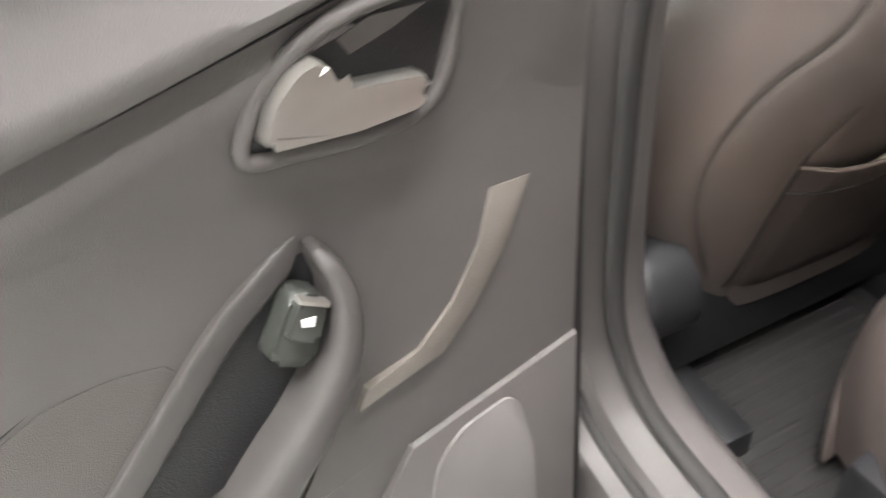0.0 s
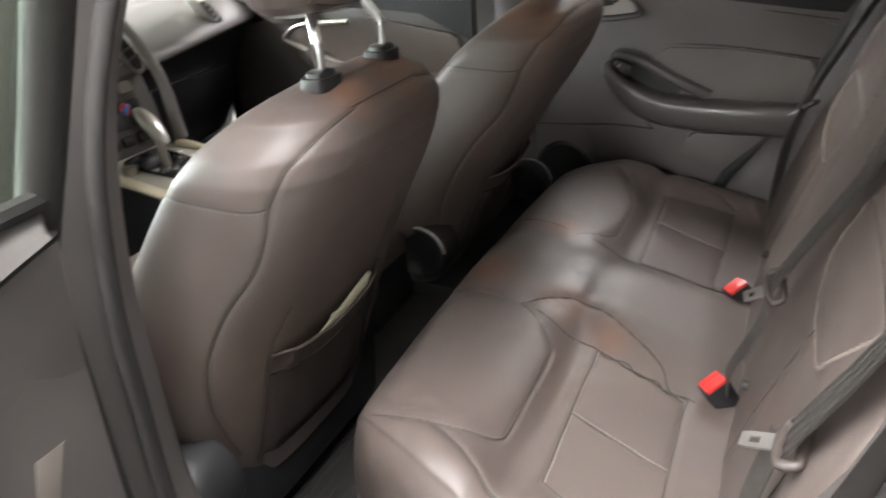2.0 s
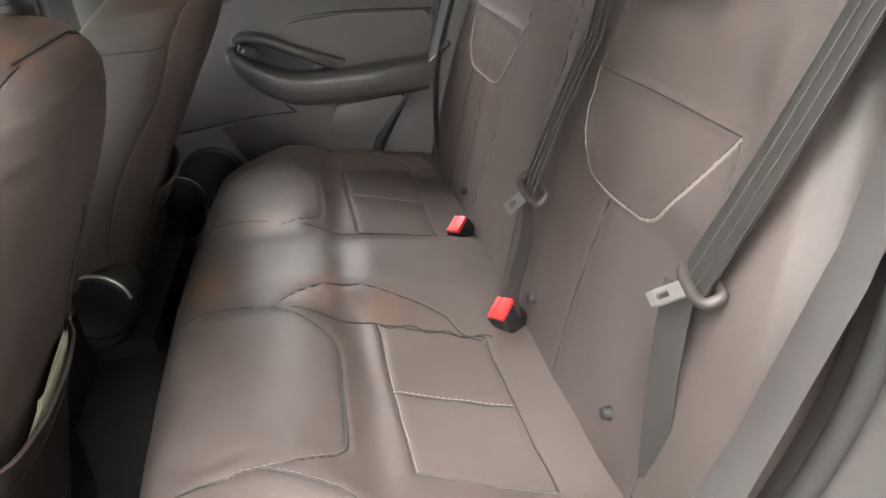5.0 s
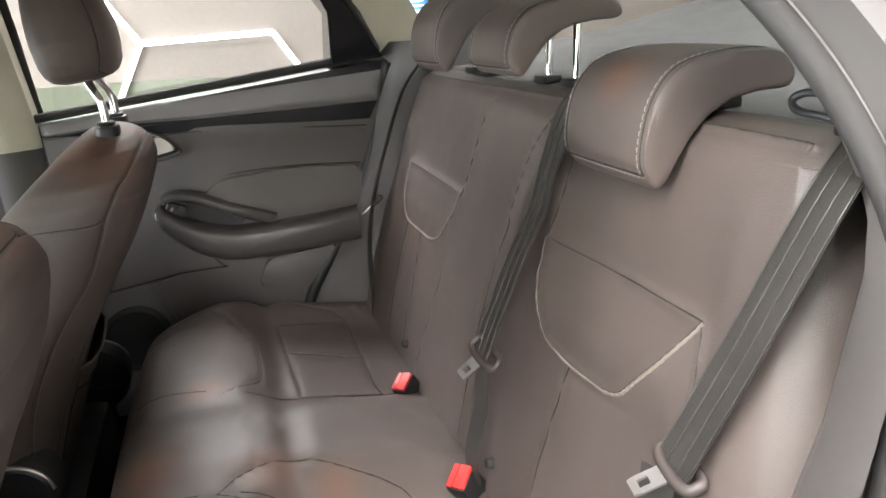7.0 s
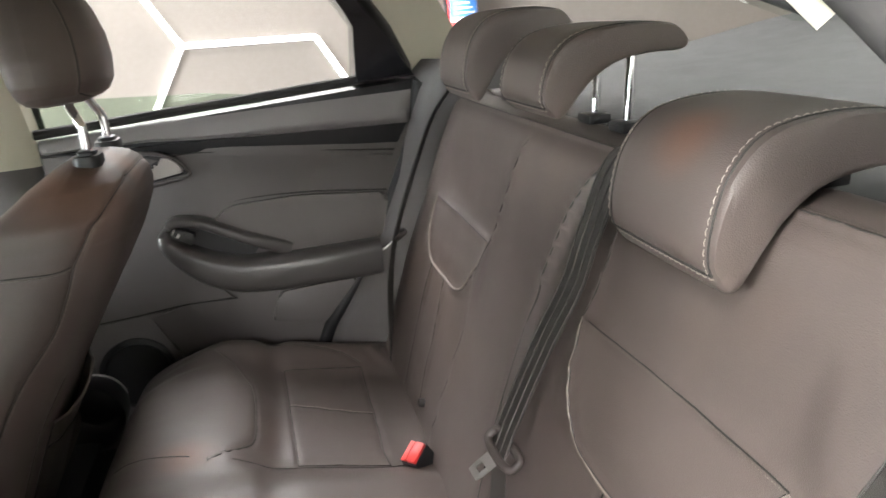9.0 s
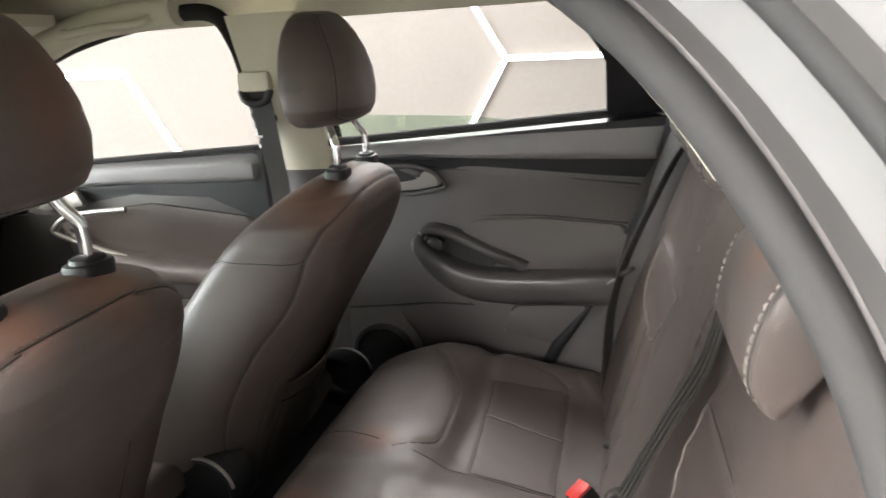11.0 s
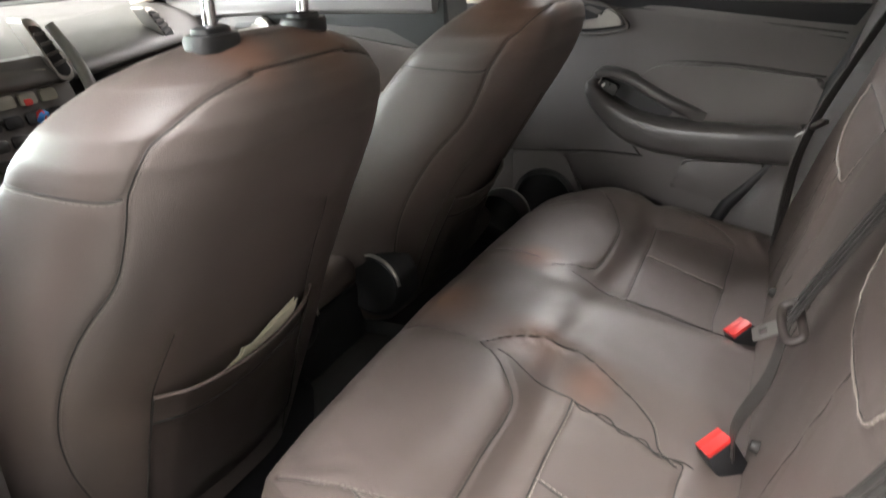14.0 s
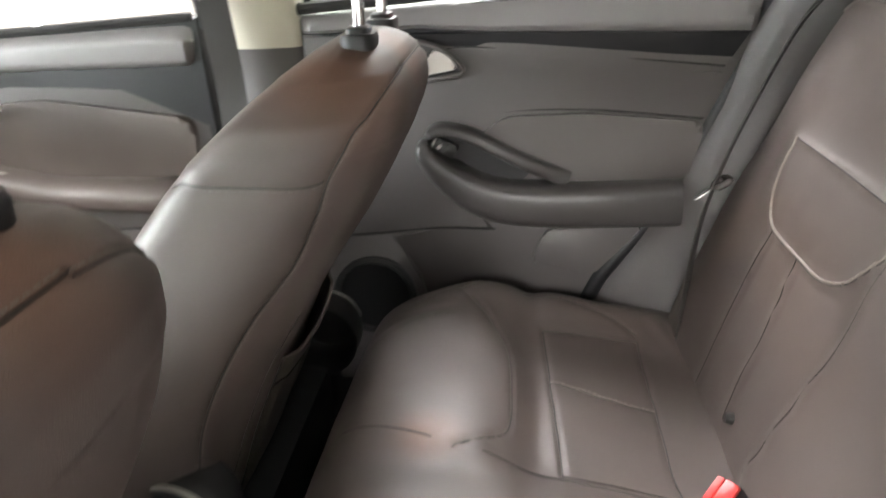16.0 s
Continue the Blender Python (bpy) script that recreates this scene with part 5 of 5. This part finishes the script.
b = belt([(-0.53, -0.03, 1.14), (-0.545, 0.026, 1.10), (-0.528, 0.046, 1.04), (-0.508, 0.068, 0.97), (-0.490, 0.088, 0.91), (-0.476, 0.104, 0.862)], np.linspace((1, -0.25, 0), (1, -0.05, 0), 60), "black seat belt hanging over the backrest, its steel tongue unbuckled")
part("lower_webbing", ribbon(curve([(-0.468, 0.110, 0.862), (-0.475, 0.125, 0.78), (-0.49, 0.14, 0.66), (-0.50, 0.14, 0.58)], 30), (0.9, 0.3, 0), 0.034), WEBBING, b)
latch(b, (-0.479, 0.100, 0.866), (0.17, 0.9, -0.29), (0.95, -0.2, 0.18))
b = belt([(-0.168, -0.04, 1.132), (-0.160, 0.014, 1.124), (-0.132, 0.034, 1.053), (-0.115, 0.048, 0.991), (-0.100, 0.076, 0.925), (-0.094, 0.115, 0.84), (-0.096, 0.130, 0.808)], (1, 0.0, 0.0), "black centre seat belt with unbuckled steel tongue")
part("lower_webbing", ribbon(curve([(-0.096, 0.131, 0.806), (-0.104, 0.14, 0.74), (-0.12, 0.165, 0.68), (-0.125, 0.165, 0.64)], 30), (0.9, 0.2, 0.0), 0.030), WEBBING, b)
latch(b, (-0.098, 0.128, 0.806), (0.05, 0.8, -0.55), (0.80, 0.05, 0.42))
b = belt([(0.60, -0.03, 1.14), (0.60, 0.02, 1.08), (0.585, 0.075, 0.97), (0.565, 0.118, 0.87), (0.555, 0.14, 0.78), (0.56, 0.15, 0.62)], (1, -0.4, 0), "black outer seat belt lying against the side trim")
latch(b, (0.562, 0.112, 0.868), (0.0, 0.8, -0.55), (1.0, -0.1, -0.25))


o = thing("belt_guide", (-0.463, -0.02, 1.14), "small black plastic belt guide on the pillar trim", "belt guide")
part("hook", tube(curve([(-0.500, -0.030, 1.132), (-0.480, -0.022, 1.136), (-0.462, -0.018, 1.139), (-0.455, -0.020, 1.146), (-0.462, -0.026, 1.151), (-0.482, -0.032, 1.150)], 30), 0.0032, 10), DARK, o)
part("base", box((-0.505, -0.034, 1.138), (0.018, 0.030, 0.030), 0.004), DARK, o)


def buckle(p, lean, label):
    o = thing("belt_buckle", p, label, "belt buckle", group="rear belt buckles")
    n, w = (Vector(q).normalized() for q in lean)
    v = n.cross(w).normalized()
    m = Matrix((v.cross(n), v, n)).transposed().to_4x4()
    m.translation = p
    part("housing", box((0, 0, 0), (0.038, 0.030, 0.050), 0.004, m=Matrix.Translation((0, 0, -0.0125))), DARK, o).data.transform(m)
    bm = slab(rounded([(-0.0165, -0.014), (0.0165, -0.014), (0.0165, 0.003), (-0.0165, 0.003)], 0.002), lambda a, b2, h: (a, b2, 0.0126 + h), 0, 0.005, 0.0015)
    part("release_button", bm, RED, o, "red release button").data.transform(m)
    bm = slab([(-0.0165, 0.005), (0.0165, 0.005), (0.0165, 0.014), (-0.0165, 0.014)], lambda a, b2, h: (a, b2, 0.0126 + h), 0, 0.0035, 0.001)
    part("release_button", bm, RED, o, "red release button").data.transform(m)


buckle((0.184, 0.178, 0.633), ((-0.24, 0.46, 0.85), (0.6, -0.75, 0.2)), "black belt buckle with red release button in the cushion gap")
buckle((-0.116, 0.178, 0.638), ((-0.24, 0.46, 0.85), (0.6, -0.75, 0.2)), "black belt buckle with red release button in the cushion gap")

# belt on the far B-pillar
o = thing("front_seat_belt", (0.65, 0.84, 1.2), "black front seat belt hanging on the far door pillar", "seat belt")
part("webbing", ribbon(curve([(0.605, 0.838, 1.235), (0.640, 0.842, 1.10), (0.668, 0.846, 0.98), (0.67, 0.85, 0.70), (0.66, 0.85, 0.48)], 40), (0, 1, 0), 0.047), WEBBING, o)
part("upper_guide", box((0.605, 0.842, 1.252), (0.03, 0.07, 0.04), 0.01), CREAM, o, "cream belt height adjuster")
part("guide_loop", tube(curve([(0.60, 0.81, 1.235), (0.598, 0.82, 1.215), (0.598, 0.842, 1.208), (0.598, 0.865, 1.215), (0.60, 0.875, 1.235)], 24), 0.008, 10), DARK, o)
latch(o, (0.635, 0.85, 1.175), (-0.1, 0.35, -0.9), (0.1, 0.9, 0.3))
o = thing("front_seat_belt", (-0.58, 0.86, 1.0), "black front seat belt with grey grip beside the driver's seat", "seat belt")
part("webbing", ribbon(curve([(-0.52, 0.85, 1.22), (-0.57, 0.86, 1.05), (-0.60, 0.88, 0.85), (-0.60, 0.9, 0.5)], 40), (0, 1, 0), 0.047), WEBBING, o)
latch(o, (-0.575, 0.87, 0.93), (0.6, 0.5, -0.3), (0.1, 0.9, 0.3))

# ---------------------------------------------------------------- dashboard and console
def dashboard():
    o = thing("dashboard", (0.1, 1.7, 0.9), "dark grey dashboard with chrome-edged air vents", "dashboard")
    bow = lambda x: 0.10 * (abs(x - MID) / 0.7) ** 3 - 0.03 * hump(x, MID, 0.2)
    skin = lambda prof: grid(np.array([[(x, y + bow(x), z + (0.018 * smoothstep(0.2, 0.55, x) if y < 1.7 else 0)) for y, z in prof] for x in np.linspace(-0.66, 0.75, 60)]))
    part("top_pad", skin(curve([(1.56, 0.935), (1.515, 0.945), (1.505, 0.960), (1.53, 0.985), (1.62, 1.02), (1.80, 1.05), (2.15, 1.06)], 50)), TRIM, o, "soft grey dashboard top")
    part("lower_panel", skin(curve([(1.545, 0.942), (1.56, 0.90), (1.60, 0.80), (1.68, 0.60), (1.72, 0.42)], 30)), DARK, o, "black lower dashboard")
    part("glovebox", slab(rounded([(0.22, 0.66), (0.64, 0.66), (0.64, 0.86), (0.22, 0.88)], 0.03), lambda a, b, h: (a, 1.60 - 0.4 * (b - 0.80) + bow(a) - h, b), -0.02, 0.012, 0.006), DARK, o)
    face = lambda a, b, h: (a, 1.475 + 0.25 * (b - 0.85) - h, b)
    part("centre_panel", slab(rounded([(-0.085, 0.74), (0.165, 0.74), (0.172, 0.90), (0.155, 1.00), (-0.075, 1.00), (-0.09, 0.90)], 0.03), face, -0.12, 0.012, 0.010), TRIM, o, "grey centre stack")
    for ol in ([(0.104, 1.072), (0.134, 1.070), (0.178, 0.962), (0.166, 0.945), (0.142, 0.950)], [(-0.014, 1.072), (-0.044, 1.070), (-0.088, 0.962), (-0.076, 0.945), (-0.052, 0.950)], [(0.452, 1.062), (0.486, 1.060), (0.542, 0.992), (0.530, 0.976), (0.502, 0.978)]):
        c = np.mean(ol, 0)
        put = lambda a, b, h: (a, 1.462 + 0.25 * (b - 0.85) + (bow(a) + 0.03 if a > 0.4 else 0) - h, b)
        inner = [tuple(c + (np.array(q) - c) * 0.80) for q in ol]
        part("air_vent", slab(rounded(ol, 0.012), put, -0.03, 0.012, 0.003), SATIN, o, "chrome-edged air vent")
        part("vent_core", slab(rounded(inner, 0.010), put, 0.0105, 0.0135, 0), DARK, o)
        for k in range(4):
            s = (k + 0.8) / 4.8
            p = np.array(inner[0]) * (1 - s) + np.array(inner[4]) * s
            q = np.array(inner[1]) * (1 - s) + np.array(inner[2]) * s
            part("vent_slat", slab([p - (0, 0.003), q - (0, 0.003), q + (0, 0.003), p + (0, 0.003)], put, 0.013, 0.018, 0), TRIM, o)
    for r in range(5):
        for c in range(4):
            x, z = -0.045 + 0.045 * c, 0.955 - 0.036 * r
            part("radio_button", slab(rounded([(x, z), (x + 0.036, z), (x + 0.034, z + 0.022), (x, z + 0.022)], 0.005), face, 0.010, 0.018, 0.002), (CONSOLE if r < 2 else DARK), o)
    part("hazard_button", slab(rounded([(0.052, 0.918), (0.068, 0.918), (0.068, 0.930), (0.052, 0.930)], 0.003), face, 0.012, 0.0205, 0.002), RED, o, "small red warning button")
    part("stack_edge", tube(curve([(0.160, 1.500, 1.055), (0.172, 1.462, 0.99), (0.172, 1.430, 0.925), (0.168, 1.415, 0.85), (0.166, 1.405, 0.80)], 40), np.linspace(0.010, 0.016, 40), 12), TRIM_SOFT, o, "grey curved edge of the stack")
    part("windscreen_base", box((MID, 2.1, 1.05), (1.4, 0.1, 0.02), 0.005), DARK, o)


dashboard()


def console():
    o = thing("centre_console", (0.05, 1.2, 0.4), "grey centre console with beige edges and a silver gear knob", "centre console")
    rise = lambda b: 0.03 * smoothstep(1.15, 1.45, b)
    part("tunnel_box", slab(rounded([(-0.06, 1.02), (0.155, 1.02), (0.165, 1.50), (-0.07, 1.50)], 0.03), lambda a, b, h: (a, b, 0.40 + h + rise(b) * h / 0.36), 0, 0.36, 0.012), DARK, o)
    part("rear_box", slab(rounded([(-0.05, 0.80), (0.145, 0.80), (0.15, 1.03), (-0.055, 1.03)], 0.03), lambda a, b, h: (a, b, 0.40 + h), 0, 0.24, 0.012), DARK, o)
    part("top_plate", slab(rounded([(-0.045, 1.06), (0.14, 1.06), (0.15, 1.49), (-0.055, 1.49)], 0.02), lambda a, b, h: (a, b, 0.758 + h + rise(b)), 0, 0.006, 0.003), CONSOLE, o)
    for x in (-0.062, 0.158):
        part("edge_trim", tube([(x, b, 0.764 + rise(b)) for b in np.linspace(1.04, 1.41, 30)], 0.011, 10), BEIGE, o, "beige edge trim")
    part("arm_rest", box((MID, 0.92, 0.66), (0.17, 0.24, 0.06), 0.025, 3), LEATHER, o)
    part("selector_plate", slab(rounded([(0.00, 1.22), (0.10, 1.22), (0.105, 1.42), (-0.005, 1.42)], 0.02), lambda a, b, h: (a, b, 0.7635 + h + rise(b)), 0, 0.006, 0.002), GLOSS, o, "gloss black selector plate")
    for k in range(4):
        part("selector_mark", box((0.106, 1.25 + 0.035 * k, 0.771 + rise(1.25 + 0.035 * k)), (0.008, 0.006, 0.002), 0), WHITE, o)
    part("gear_lever", tube([(0.045, 1.335, 0.77), (0.045, 1.345, 0.85)], 0.010, 12), SATIN, o)
    rows = []
    for t in np.linspace(0, 1, 20):
        w = math.sin(math.pi * min(0.97, 0.08 + t * 0.88)) ** 0.55
        rows.append([(0.045 + q[0], 1.325 + 0.065 * t + q[1] * 0.5, 0.850 + 0.045 * t + q[1]) for q in ring(0.001 + 0.020 * w, 0.001 + 0.026 * w, 24, 2.6)])
    part("gear_knob", grid(np.array(rows), wrap_v=True, cap=True), SATIN, o, "silver gear knob")
    part("knob_badge", tube([(0.03, 1.395, 0.905), (0.026, 1.402, 0.910)], 0.012, 20), BLUE, o, "blue badge")
    part("badge_ring", tube([(0.026, 1.400 + 0.011 * math.cos(a), 0.908 + 0.011 * math.sin(a)) for a in np.linspace(0, 2 * np.pi, 20, endpoint=False)], 0.0022, 6, closed=True), SIGNRED, o, "red ring of the badge")
    part("coin_cup", tube([(-0.025, 1.37, 0.775), (-0.025, 1.37, 0.802)], 0.016, 24), SATIN, o)
    part("cup_holder", tube([(0.09, 1.12, 0.760), (0.09, 1.12, 0.772)], 0.036, 24), DARK, o)


console()


def steering_wheel():
    o = thing("steering_wheel", (-0.36, 1.36, 1.0), "black leather three-spoke steering wheel", "steering wheel")
    m = Matrix.Translation((-0.36, 1.36, 1.0)) @ pose(0, 0, 0, 66, 0, 0)
    w = lambda x, y, z=0.0: m @ Vector((x, y, z))
    part("rim", tube([w(0.185 * math.cos(a), 0.185 * math.sin(a)) for a in np.linspace(0, 2 * np.pi, 64, endpoint=False)], 0.015, 12, closed=True), DARK, o)
    part("hub", slab(rounded([(-0.075, -0.06), (0.075, -0.06), (0.085, 0.05), (-0.085, 0.05)], 0.03), lambda a, b, h: w(a, b, h - 0.04), 0.0, 0.045, 0.012), TRIM, o)
    for a in (0.0, math.pi, -math.pi / 2):
        c, n = math.cos(a), math.sin(a)
        part("spoke", tube([w(c * r, n * r, -0.02 + 0.1 * (r - 0.06)) for r in (0.05, 0.10, 0.15, 0.182)], [0.02, 0.016, 0.013, 0.012], 10), TRIM, o)
    part("column", tube([w(0, 0, -0.04), w(0, 0, -0.34)], 0.04, 16), DARK, o)


steering_wheel()

# windscreen and front of the car
w = tagged(part("windscreen", grid(np.array([[(0.048 + x * (0.72 - 0.12 * t), 2.10 - 0.62 * t - 0.08 * x * x, 1.06 + 0.28 * t) for x in np.linspace(-1, 1, 16)] for t in np.linspace(0, 1, 8)])), CLEAR_GLASS, body), "clear windscreen")
w.visible_shadow = False


# near centre pillar, between the doors
rows = []
for z in np.linspace(0.45, 1.375, 24):
    x = -0.60 + max(0.0, z - 1.03) * 0.42
    rows.append([(x - 0.055, 0.80, z), (x - 0.01, 0.735, z), (x + 0.012, 0.75, z), (x + 0.022, 0.80, z), (x + 0.012, 0.87, z), (x - 0.03, 0.885, z)])
strip(rows, CREAM, "near_pillar_trim", body, "cream centre pillar trim")


# ---------------------------------------------------------------- roof fittings
def visor(x0, x1, label):
    o = thing("sun_visor", ((x0 + x1) / 2, 1.36, 1.36), label, "sun visor", group="sun visors")
    place = lambda a, b, h: (a, b, 1.402 - 0.32 * smoothstep(1.25, 1.75, b) - h)
    part("panel", slab(rounded([(x0, 1.20), (x1, 1.20), (x1, 1.37), (x0, 1.37)], 0.03), place, 0.0, 0.022, 0.009), CREAM, o)
    part("sticker", slab([(x0 + 0.16, 1.235), (x0 + 0.29, 1.235), (x0 + 0.29, 1.32), (x0 + 0.16, 1.32)], place, 0.0215, 0.0226, 0), PAPER, o, "pale warning sticker")
    for k in range(3):
        part("print_bar", slab([(x0 + 0.17, 1.245 + 0.02 * k), (x0 + 0.26, 1.245 + 0.02 * k), (x0 + 0.26, 1.252 + 0.02 * k), (x0 + 0.17, 1.252 + 0.02 * k)], place, 0.0224, 0.0232, 0), BEIGE, o)
    part("hinge", box((x1 - 0.02, 1.385, 1.365), (0.05, 0.03, 0.03), 0.008), CREAM, o)


visor(0.13, 0.52, "cream sun visor with a warning sticker, folded up")
visor(-0.42, -0.03, "cream sun visor with a warning sticker, folded up")
o = thing("grab_handle", (0.52, 1.1, 1.37), "cream folded grab handle on the roof edge", "grab handle")
part("bar", tube(curve([(0.545, 1.02, 1.385), (0.525, 1.04, 1.375), (0.515, 1.12, 1.372), (0.525, 1.20, 1.365), (0.545, 1.22, 1.37)], 24), 0.009, 10), CREAM, o)
